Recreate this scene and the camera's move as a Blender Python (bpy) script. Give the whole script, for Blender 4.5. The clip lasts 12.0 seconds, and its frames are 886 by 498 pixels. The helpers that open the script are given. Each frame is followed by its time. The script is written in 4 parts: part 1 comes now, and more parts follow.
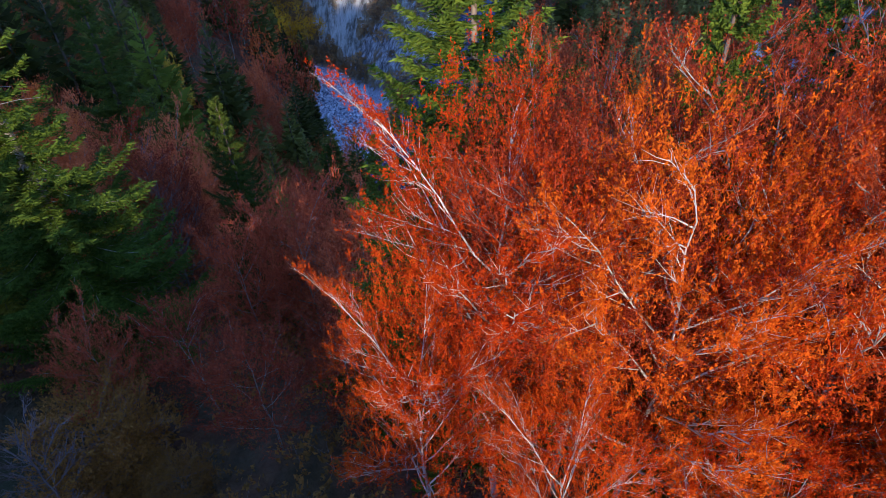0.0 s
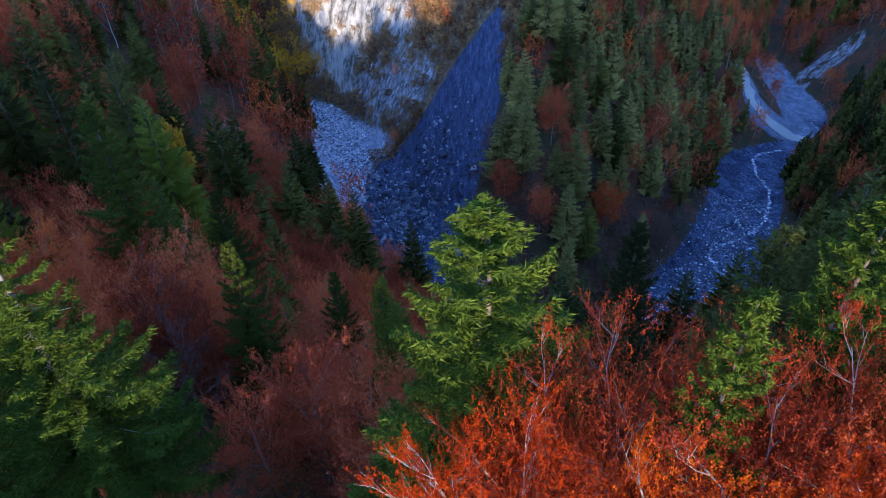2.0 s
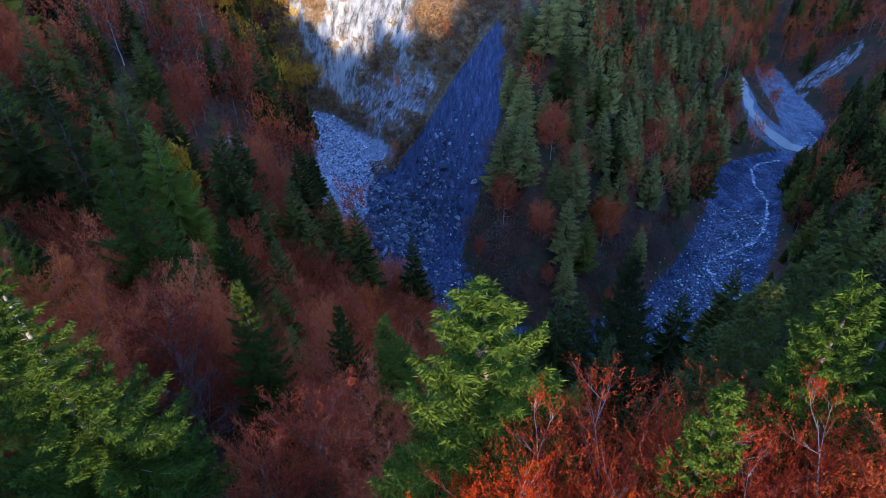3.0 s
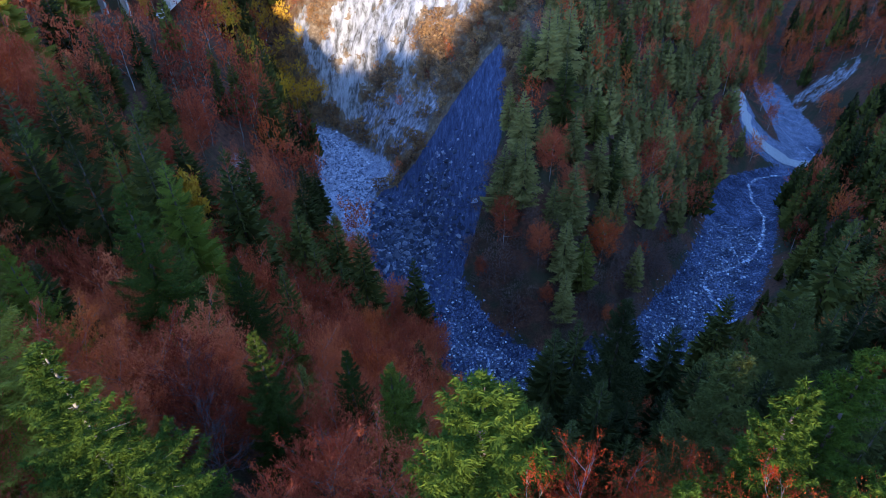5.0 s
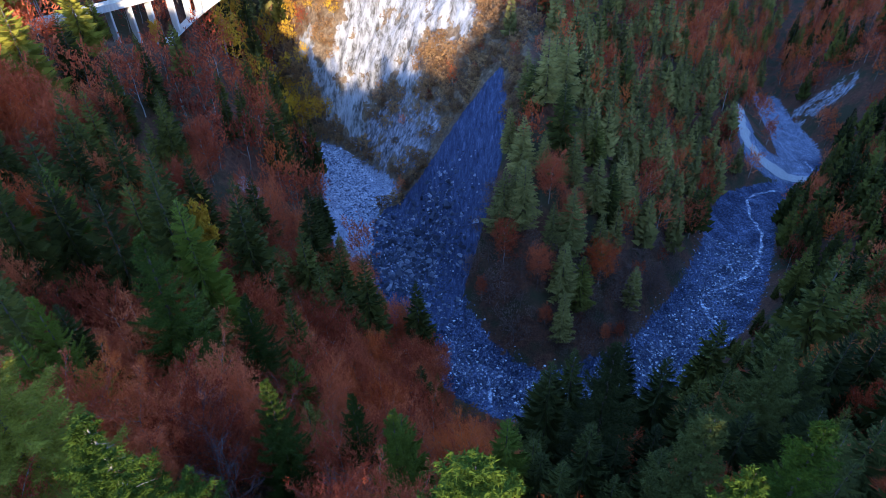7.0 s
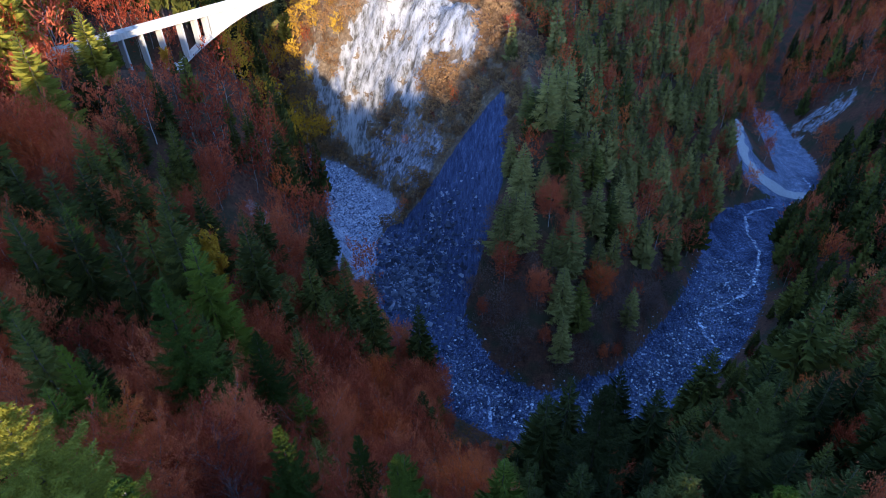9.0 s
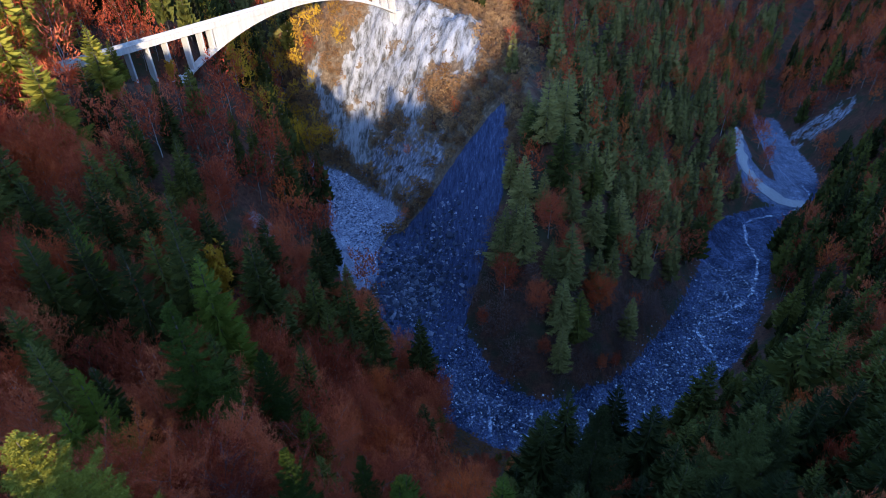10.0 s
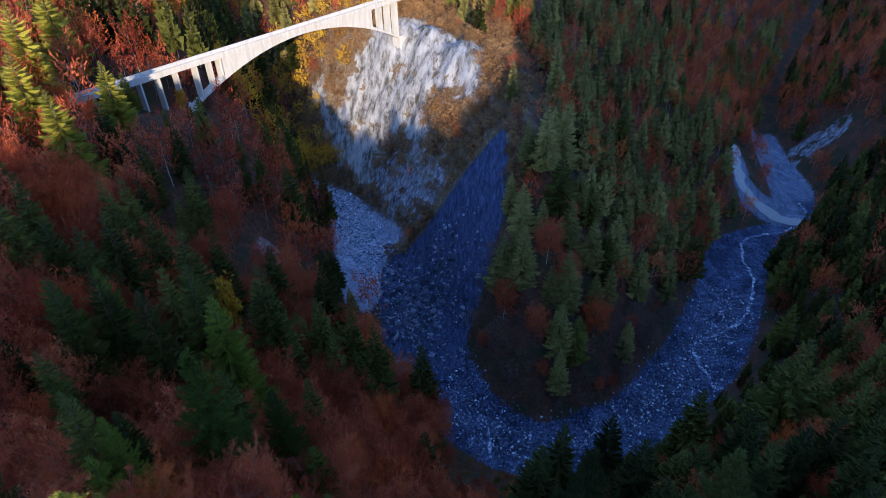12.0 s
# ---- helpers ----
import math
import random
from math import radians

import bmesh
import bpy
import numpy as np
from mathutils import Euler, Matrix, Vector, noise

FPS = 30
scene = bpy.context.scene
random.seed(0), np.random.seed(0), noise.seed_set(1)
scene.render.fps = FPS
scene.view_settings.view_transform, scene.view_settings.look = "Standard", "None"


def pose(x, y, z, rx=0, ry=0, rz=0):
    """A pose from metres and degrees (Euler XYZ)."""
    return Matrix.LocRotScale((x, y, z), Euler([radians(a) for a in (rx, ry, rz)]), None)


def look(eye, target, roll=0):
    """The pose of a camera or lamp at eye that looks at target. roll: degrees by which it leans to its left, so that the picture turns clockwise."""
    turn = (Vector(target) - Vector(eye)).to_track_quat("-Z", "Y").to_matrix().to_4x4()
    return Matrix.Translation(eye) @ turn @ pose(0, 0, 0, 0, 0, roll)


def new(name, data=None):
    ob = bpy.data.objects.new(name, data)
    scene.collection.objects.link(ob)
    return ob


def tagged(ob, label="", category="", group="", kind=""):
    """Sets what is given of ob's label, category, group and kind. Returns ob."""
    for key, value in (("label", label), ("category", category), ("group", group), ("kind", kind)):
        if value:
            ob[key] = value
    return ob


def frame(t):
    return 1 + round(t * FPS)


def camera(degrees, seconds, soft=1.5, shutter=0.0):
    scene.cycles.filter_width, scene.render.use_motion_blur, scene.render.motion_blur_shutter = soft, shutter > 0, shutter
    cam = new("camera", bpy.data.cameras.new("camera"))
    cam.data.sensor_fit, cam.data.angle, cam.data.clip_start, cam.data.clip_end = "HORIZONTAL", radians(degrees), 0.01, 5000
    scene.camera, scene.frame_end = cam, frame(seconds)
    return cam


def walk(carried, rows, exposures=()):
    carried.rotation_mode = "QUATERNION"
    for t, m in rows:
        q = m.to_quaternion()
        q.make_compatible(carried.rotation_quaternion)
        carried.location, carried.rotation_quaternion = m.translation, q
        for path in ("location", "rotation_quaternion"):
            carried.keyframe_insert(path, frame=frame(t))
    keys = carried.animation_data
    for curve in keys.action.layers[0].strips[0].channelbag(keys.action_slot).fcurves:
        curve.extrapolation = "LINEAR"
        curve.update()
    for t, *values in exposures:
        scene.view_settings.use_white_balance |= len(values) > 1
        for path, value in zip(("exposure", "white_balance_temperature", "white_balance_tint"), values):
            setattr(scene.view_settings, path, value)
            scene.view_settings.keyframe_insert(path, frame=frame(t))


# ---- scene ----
cam = camera(73.7, 12.0, 0.5)
PATH = [
    (0, (0.5, -4.307, 119.59), (0.302, -2.753, 118.347), -3.1),
    (0.5, (0.17, -2.696, 122.17), (-0.018, -1.133, 120.936), -2.4),
    (1, (-0.031, -1.128, 124.451), (-0.215, 0.44, 123.223), -2.4),
    (1.5, (-0.255, -0.231, 126.399), (-0.429, 1.341, 125.175), -2.3),
    (2, (-0.547, 0.555, 128.382), (-0.721, 2.13, 127.162), -2.2),
    (2.5, (-0.484, 0.784, 130.064), (-0.659, 2.361, 128.846), -2.2),
    (3, (-0.483, 0.83, 131.848), (-0.659, 2.41, 130.634), -2.1),
    (5, (-0.457, 0.665, 137.26), (-0.636, 2.252, 136.056), -1.9),
    (5.5, (-0.392, 0.644, 138.398), (-0.573, 2.233, 137.196), -1.9),
    (6, (-0.167, 0.573, 139.858), (-0.351, 2.164, 138.66), -1.9),
    (6.5, (-0.108, 0.514, 141.477), (-0.293, 2.106, 140.282), -1.9),
    (7, (0.0, 0.47, 143.175), (-0.188, 2.064, 141.982), -1.9),
    (9, (0.303, 0.266, 149.641), (0.107, 1.868, 148.459), -1.8),
    (9.5, (0.349, 0.255, 151.154), (0.151, 1.857, 149.973), -1.8),
    (10, (0.345, 0.23, 153.1), (0.146, 1.834, 151.922), -1.7),
    (10.5, (0.479, 0.196, 155.058), (0.279, 1.802, 153.883), -1.7),
    (11, (0.607, 0.114, 156.933), (0.405, 1.721, 155.761), -1.7),
    (11.5, (0.605, 0.079, 158.543), (0.401, 1.688, 157.373), -1.7),
    (12, (0.618, 0.044, 160.915), (0.413, 1.655, 159.748), -1.6),
]
walk(cam, [(t, look(eye, target, roll)) for t, eye, target, roll in PATH], ((0, 2.6, 6050, 21), (2.5, 2.82, 6050, 21), (7, 2.9, 6050, 21), (12, 2.1, 6050, 21)))

# ---- light: low sun from behind the hill, blue sky over the shaded gorge ----
SUN_UP, SUN_FROM = radians(13.2), Vector((0.22, -1.0)).normalized()
world = bpy.data.worlds.new("sky")
scene.world = world
world.use_nodes = True
wn = world.node_tree
sky = wn.nodes.new("ShaderNodeTexSky")
sky.sky_type, sky.sun_disc = "NISHITA", False
sky.sun_elevation, sky.sun_rotation = SUN_UP, math.atan2(SUN_FROM.x, SUN_FROM.y)
sky.altitude, sky.ozone_density, sky.dust_density = 900, 4.5, 0.4
wn.nodes["Background"].inputs["Strength"].default_value = 0.15
wn.links.new(sky.outputs[0], wn.nodes["Background"].inputs["Color"])
lamp = bpy.data.lights.new("sun", "SUN")
lamp.energy, lamp.angle, lamp.color = 1.7, radians(0.5), (1.0, 0.86, 0.62)
sun = new("sun", lamp)
sun.matrix_world = look((SUN_FROM.x * 600 * math.cos(SUN_UP), SUN_FROM.y * 600 * math.cos(SUN_UP), 600 * math.sin(SUN_UP)), (0, 0, 0))


# ---- materials ----
class Nodes:
    """Short hand for building one node material."""

    def __init__(self, name, rough=0.8, metal=0.0):
        self.mat = bpy.data.materials.new(name)
        self.mat.use_nodes = True
        self.tree = self.mat.node_tree
        self.shader = self.tree.nodes["Principled BSDF"]
        self.out = self.tree.nodes["Material Output"]
        self.shader.inputs["Roughness"].default_value = rough
        self.shader.inputs["Metallic"].default_value = metal
        self.shader.inputs["Specular IOR Level"].default_value = 0.25

    def add(self, kind, **values):
        node = self.tree.nodes.new(kind)
        for key, value in values.items():
            node.inputs[key].default_value = value
        return node

    def link(self, a, b):
        self.tree.links.new(a, b)

    def place(self):
        return self.add("ShaderNodeTexCoord").outputs["Object"]

    def noise(self, scale, detail=4.0, rough=0.6, stretch=None, where=None):
        node = self.add("ShaderNodeTexNoise", Scale=scale, Detail=detail, Roughness=rough)
        source = where or self.add("ShaderNodeNewGeometry").outputs["Position"]
        if stretch:
            m = self.add("ShaderNodeMapping")
            m.inputs["Scale"].default_value = stretch
            self.link(source, m.inputs["Vector"])
            source = m.outputs[0]
        self.link(source, node.inputs["Vector"])
        return node.outputs["Fac"]

    def ramp(self, fac, stops):
        node = self.add("ShaderNodeValToRGB")
        els = node.color_ramp.elements
        while len(els) < len(stops):
            els.new(0.5)
        for el, (at, c) in zip(els, stops):
            el.position, el.color = at, (*c, 1.0) if len(c) == 3 else c
        self.link(fac, node.inputs[0])
        return node.outputs[0]

    def mix(self, fac, a, b, how="MIX"):
        node = self.tree.nodes.new("ShaderNodeMix")
        node.data_type, node.blend_type = "RGBA", how
        for socket, value in ((node.inputs["Factor"], fac), (node.inputs["A"], a), (node.inputs["B"], b)):
            if isinstance(value, (int, float)):
                socket.default_value = value
            elif isinstance(value, tuple):
                socket.default_value = (*value, 1.0)
            else:
                self.link(value, socket)
        return node.outputs["Result"]

    def maths(self, how, a, b=0.0):
        node = self.tree.nodes.new("ShaderNodeMath")
        node.operation = how
        for socket, value in zip(node.inputs, (a, b)):
            if isinstance(value, (int, float)):
                socket.default_value = value
            else:
                self.link(value, socket)
        return node.outputs[0]

    def bump(self, fac, strength, distance):
        node = self.add("ShaderNodeBump", Strength=strength, Distance=distance)
        self.link(fac, node.inputs["Height"])
        self.link(node.outputs[0], self.shader.inputs["Normal"])

    def colour(self, socket):
        self.link(socket, self.shader.inputs["Base Color"])
        return self.mat


def leaf_material(name, low, mid, high, glow=0.35, rough=0.65, clump=0.16, apart=0.56):
    """Foliage: each leaf and each tree its own shade, some light passing through."""
    n = Nodes(name, rough)
    island = n.add("ShaderNodeNewGeometry").outputs["Random Per Island"]
    tree = n.add("ShaderNodeObjectInfo").outputs["Random"]
    patch = n.noise(clump, 2.5)
    value = n.maths("ADD", n.maths("SUBTRACT", n.maths("MULTIPLY", island, 0.30), 0.06 - (0.56 - apart) / 2), n.maths("MULTIPLY", tree, apart))
    value = n.maths("ADD", value, n.maths("MULTIPLY", patch, 0.42))
    own = n.add("ShaderNodeAttribute")
    own.attribute_name = "tree_shade"
    value = n.maths("ADD", value, own.outputs["Fac"])
    c = n.ramp(value, ((0.12, low), (0.5, mid), (0.92, high)))
    n.colour(c)
    n.shader.inputs["Specular IOR Level"].default_value = 0.08
    through_leaf = n.add("ShaderNodeBsdfTranslucent")
    n.link(c, through_leaf.inputs["Color"])
    blend = n.add("ShaderNodeMixShader", Fac=glow)
    n.link(n.shader.outputs[0], blend.inputs[1])
    n.link(through_leaf.outputs[0], blend.inputs[2])
    n.link(blend.outputs[0], n.out.inputs["Surface"])
    return n.mat


def bark_material(name, dark, light, scale=3.0):
    n = Nodes(name, 0.9)
    grain = n.noise(scale, 6.0, 0.7, (1, 1, 0.25))
    stain = n.noise(0.6, 3.0)
    c = n.mix(n.ramp(stain, ((0.4, (0, 0, 0)), (0.7, (1, 1, 1)))), n.ramp(grain, ((0.3, dark), (0.7, light))), dark)
    n.bump(grain, 0.4, 0.03)
    return n.colour(c)


NEEDLE = leaf_material("spruce_needles", (0.014, 0.024, 0.004), (0.058, 0.084, 0.011), (0.17, 0.20, 0.022), 0.22)
NEEDLE_FRESH = leaf_material("fresh_spruce_needles", (0.012, 0.024, 0.004), (0.046, 0.078, 0.009), (0.13, 0.175, 0.018), 0.25, 0.8, 0.3, 0.14)
# Hill spruces, kept darker than the spur's to stand in for shade there.
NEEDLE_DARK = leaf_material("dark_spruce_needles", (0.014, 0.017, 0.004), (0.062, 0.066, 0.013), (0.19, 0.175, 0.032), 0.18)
# Darker copy of the spruce needles: the right bank's shade put into the colour.
NEEDLE_SHADED = leaf_material("shaded_spruce_needles", (0.010, 0.013, 0.004), (0.036, 0.042, 0.010), (0.105, 0.110, 0.024), 0.15)
# Grey-olive, and lightened to put the spur's brighter light into the colour.
NEEDLE_GREY_LIT = leaf_material("lit_grey_spruce_needles", (0.060, 0.054, 0.016), (0.185, 0.162, 0.045), (0.36, 0.295, 0.082), 0.18, 0.65, 0.16, 0.36)
LEAF_ORANGE = leaf_material("orange_beech_leaves", (0.21, 0.013, 0.002), (0.46, 0.041, 0.003), (0.62, 0.120, 0.006), 0.5, 0.65, 0.5)
LEAF_RED = leaf_material("red_beech_leaves", (0.16, 0.018, 0.007), (0.37, 0.052, 0.016), (0.56, 0.120, 0.030), 0.4, 0.65, 0.5)
LEAF_BROWN = leaf_material("brown_beech_leaves", (0.11, 0.020, 0.011), (0.44, 0.086, 0.036), (0.80, 0.21, 0.078), 0.35)
LEAF_RUST = leaf_material("rust_beech_leaves", (0.12, 0.020, 0.010), (0.45, 0.078, 0.027), (0.80, 0.20, 0.048), 0.35)
LEAF_GOLD = leaf_material("golden_leaves", (0.26, 0.11, 0.016), (0.50, 0.25, 0.026), (0.78, 0.48, 0.040), 0.4)
LEAF_OCHRE = leaf_material("ochre_leaves", (0.16, 0.090, 0.045), (0.36, 0.20, 0.088), (0.56, 0.36, 0.15), 0.35)
LEAF_BARE = leaf_material("bare_brush", (0.040, 0.024, 0.020), (0.115, 0.070, 0.056), (0.21, 0.135, 0.105), 0.2)
LEAF_SHRUB = leaf_material("shrub_leaves", (0.07, 0.040, 0.012), (0.19, 0.095, 0.024), (0.38, 0.16, 0.035), 0.3)
# Yellow of direct sun put into the needle colour of a few spruces.
NEEDLE_SUNLIT = leaf_material("sunlit_needles", (0.10, 0.10, 0.013), (0.24, 0.225, 0.028), (0.44, 0.37, 0.048), 0.3)
BARK_SPRUCE = bark_material("spruce_bark", (0.07, 0.05, 0.04), (0.20, 0.16, 0.13))
BARK_BEECH = bark_material("beech_bark", (0.14, 0.12, 0.10), (0.36, 0.33, 0.29))
BARK_PALE = bark_material("pale_bark", (0.26, 0.22, 0.19), (0.55, 0.50, 0.45))
TWIG = bark_material("bare_twigs", (0.10, 0.07, 0.065), (0.22, 0.16, 0.15))


def ground_material():
    """Forest floor, grey gravel bed, shale scree, pale rock and dry grass, laid by the zones kept on the sheet."""
    n = Nodes("gorge_ground", 0.9)

    def zone(name):
        a = n.add("ShaderNodeAttribute")
        a.attribute_name = name
        return a.outputs["Fac"]

    def edge(fac, fine, wide=0.25, ragged=1.5):
        jag = n.maths("SUBTRACT", n.noise(fine, 5.0, 0.65), 0.5)
        within = n.maths("MINIMUM", n.maths("MULTIPLY", fac, 3.0), 1.0)
        v = n.maths("ADD", fac, n.maths("MULTIPLY", n.maths("MULTIPLY", jag, ragged), within))
        return n.ramp(v, ((0.5 - wide / 2, (0, 0, 0)), (0.5 + wide / 2, (1, 1, 1))))

    litter = n.ramp(n.noise(0.9, 6.0, 0.7), ((0.3, (0.034, 0.016, 0.010)), (0.52, (0.120, 0.048, 0.026)), (0.75, (0.20, 0.09, 0.042))))
    litter = n.mix(n.ramp(n.noise(0.09, 3.0), ((0.45, (0, 0, 0)), (0.62, (1, 1, 1)))), litter, (0.045, 0.042, 0.018))
    stones = n.add("ShaderNodeTexVoronoi", Scale=2.0)
    n.link(n.add("ShaderNodeNewGeometry").outputs["Position"], stones.inputs["Vector"])
    small = n.add("ShaderNodeTexVoronoi", Scale=4.6)
    n.link(n.add("ShaderNodeNewGeometry").outputs["Position"], small.inputs["Vector"])
    # the blue of skylit shade is put into the grey gravel's colour
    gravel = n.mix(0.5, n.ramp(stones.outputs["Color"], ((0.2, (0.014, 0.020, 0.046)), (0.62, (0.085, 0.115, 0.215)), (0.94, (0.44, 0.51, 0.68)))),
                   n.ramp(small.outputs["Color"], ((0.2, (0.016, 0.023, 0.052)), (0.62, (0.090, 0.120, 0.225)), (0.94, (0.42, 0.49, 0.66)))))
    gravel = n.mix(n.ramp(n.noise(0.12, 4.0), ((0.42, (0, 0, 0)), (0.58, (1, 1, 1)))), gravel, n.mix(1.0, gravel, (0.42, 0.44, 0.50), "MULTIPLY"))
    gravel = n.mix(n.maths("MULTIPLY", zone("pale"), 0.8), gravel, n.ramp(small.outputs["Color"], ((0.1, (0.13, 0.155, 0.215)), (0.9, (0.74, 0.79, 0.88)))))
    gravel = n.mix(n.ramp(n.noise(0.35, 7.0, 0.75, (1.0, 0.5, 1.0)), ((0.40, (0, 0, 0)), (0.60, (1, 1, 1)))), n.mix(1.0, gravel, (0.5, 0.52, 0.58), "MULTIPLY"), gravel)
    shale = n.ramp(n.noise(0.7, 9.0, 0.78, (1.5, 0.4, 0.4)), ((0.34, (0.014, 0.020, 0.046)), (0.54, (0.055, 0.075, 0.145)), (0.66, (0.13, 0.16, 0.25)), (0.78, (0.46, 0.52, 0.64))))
    crag = n.ramp(n.noise(0.5, 8.0, 0.75, (1.4, 1.4, 0.22)), ((0.36, (0.045, 0.040, 0.038)), (0.46, (0.14, 0.135, 0.14)), (0.55, (0.30, 0.30, 0.33)), (0.68, (0.58, 0.59, 0.62))))
    rock = n.ramp(n.noise(0.22, 10.0, 0.74, (1.6, 1.1, 0.35)), ((0.38, (0.070, 0.062, 0.048)), (0.46, (0.20, 0.195, 0.18)), (0.54, (0.34, 0.335, 0.32)), (0.70, (0.48, 0.475, 0.46))))
    grass = n.ramp(n.noise(0.6, 6.0, 0.7), ((0.3, (0.07, 0.048, 0.030)), (0.52, (0.17, 0.115, 0.065)), (0.7, (0.30, 0.23, 0.15))))
    c = n.mix(edge(zone("grass"), 0.25), litter, grass)
    c = n.mix(edge(zone("rock"), 0.085, 0.12, 4.6), c, rock)
    c = n.mix(edge(zone("crag"), 0.14, 0.2, 3.0), c, crag)
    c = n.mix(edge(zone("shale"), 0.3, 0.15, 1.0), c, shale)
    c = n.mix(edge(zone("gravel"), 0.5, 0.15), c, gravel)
    n.bump(n.maths("ADD", n.noise(0.8, 8.0, 0.7, (1.3, 1.3, 0.5)), n.maths("MULTIPLY", stones.outputs["Distance"], 0.4)), 0.8, 0.5)
    return n.colour(c)


def concrete_material():
    n = Nodes("pale_concrete", 0.75)
    streak = n.noise(0.7, 6.0, 0.7, (1.4, 1.4, 0.18))
    fine = n.noise(7.0, 4.0)
    c = n.mix(n.ramp(streak, ((0.38, (0, 0, 0)), (0.72, (1, 1, 1)))), (0.58, 0.55, 0.48), (0.38, 0.35, 0.30))
    c = n.mix(n.maths("MULTIPLY", fine, 0.3), c, (0.56, 0.53, 0.47))
    n.bump(fine, 0.2, 0.02)
    return n.colour(c)


def stone_material(name, dark, mid, light):
    n = Nodes(name, 0.85)
    island = n.add("ShaderNodeNewGeometry").outputs["Random Per Island"]
    c = n.ramp(island, ((0.0, dark), (0.7, mid), (0.97, light)))
    c = n.mix(n.noise(2.5, 5.0), c, (0.24, 0.24, 0.24), "OVERLAY")
    return n.colour(c)


def water_material():
    n = Nodes("white_water", 0.12)
    foam = n.ramp(n.noise(0.55, 8.0, 0.75), ((0.46, (0.05, 0.075, 0.15)), (0.55, (0.30, 0.36, 0.46)), (0.64, (0.82, 0.85, 0.88))))
    n.bump(n.noise(4.0, 4.0), 0.5, 0.08)
    return n.colour(foam)


def track_material():
    n = Nodes("gravel_track", 0.9)
    c = n.ramp(n.noise(1.2, 7.0, 0.7), ((0.3, (0.28, 0.27, 0.26)), (0.7, (0.50, 0.49, 0.47))))
    n.bump(n.noise(4.0, 5.0), 0.4, 0.05)
    return n.colour(c)


GROUND, CONCRETE, STONE, WATER, TRACK = ground_material(), concrete_material(), stone_material("grey_limestone", (0.05, 0.06, 0.09), (0.22, 0.26, 0.35), (0.82, 0.84, 0.86)), water_material(), track_material()


SHALE = stone_material("dark_shale", (0.03, 0.036, 0.06), (0.10, 0.12, 0.17), (0.36, 0.39, 0.46))


# ---- mesh helpers ----
def mesh_of(name, verts, faces, materials, smooth=False, slots=None):
    """A mesh from an array of places and an array (or list) of faces with one number of corners."""
    verts, faces = np.asarray(verts, np.float32), np.asarray(faces, np.int32)
    me = bpy.data.meshes.new(name)
    me.vertices.add(len(verts))
    me.vertices.foreach_set("co", verts.ravel())
    me.loops.add(faces.size)
    me.loops.foreach_set("vertex_index", faces.ravel())
    me.polygons.add(len(faces))
    me.polygons.foreach_set("loop_start", np.arange(0, faces.size, faces.shape[1], dtype=np.int32))
    if slots is not None:
        me.polygons.foreach_set("material_index", np.asarray(slots, np.int32))
    me.polygons.foreach_set("use_smooth", np.full(len(faces), smooth))
    me.update(calc_edges=True)
    for m in materials if isinstance(materials, (list, tuple)) else [materials]:
        me.materials.append(m)
    return me


def part(name, me, parent, label=""):
    ob = new(name, me)
    ob.parent = parent
    return tagged(ob, label)


def from_bmesh(name, bm, material):
    me = bpy.data.meshes.new(name)
    bm.normal_update()
    bm.to_mesh(me)
    bm.free()
    me.materials.append(material)
    return me


# ---- the lie of the land ----
# The stream's bed from the gorge under the bridge round the spur and away: place, height, half width, and how steeply
# the bank rises on the hill's side and on the spur's side.
BED = np.array([
    (-170, 330, 80, 2, 1.2, 1.3), (-112, 266, 54, 2, 1.6, 1.7), (-94, 234, 36, 4, 2.2, 2.0), (-70, 209, 31, 10, 2.3, 1.75),
    (-42, 166, 29, 12, 1.8, 1.45), (-24, 134, 26, 12, 1.2, 1.65), (-6, 109, 19, 10.5, 0.9, 1.75), (16, 102.5, 16, 10, 0.95, 1.7),
    (45, 122, 11, 10, 1.15, 1.8), (72, 156, 6, 13, 1.25, 1.7),
])
BED = np.vstack([BED, np.array([
    (90, 190, 3, 13, 0.92, 1.15), (109, 236, -3, 13, 0.8, 1.0), (146, 267, -9, 7, 0.9, 0.85), (162, 306, -11, 9, 1.4, 0.75),
    (165, 360, -13, 8, 1.3, 0.75), (180, 420, -15, 2, 1.1, 0.8), (240, 540, -8, 4, 0.7, 0.8), (420, 900, 20, 4, 0.6, 0.8),
])])


def along(points, step):
    """The rows of a line, glided and spaced evenly."""
    seg = np.hypot(*np.diff(points[:, :2], axis=0).T)
    s = np.concatenate([[0], np.cumsum(seg)])
    at = np.arange(0, s[-1], step)
    rows = np.stack([np.interp(at, s, points[:, i]) for i in range(points.shape[1])], 1)
    k = max(1, int(9 / step))
    pad = np.pad(rows, ((k, k), (0, 0)), "edge")
    return np.stack([np.convolve(pad[:, i], np.ones(2 * k + 1) / (2 * k + 1), "valid") for i in range(rows.shape[1])], 1)


LINE = along(BED, 4.0)
TANGENT = np.gradient(LINE[:, :2], axis=0)
TANGENT /= np.linalg.norm(TANGENT, axis=1, keepdims=True)


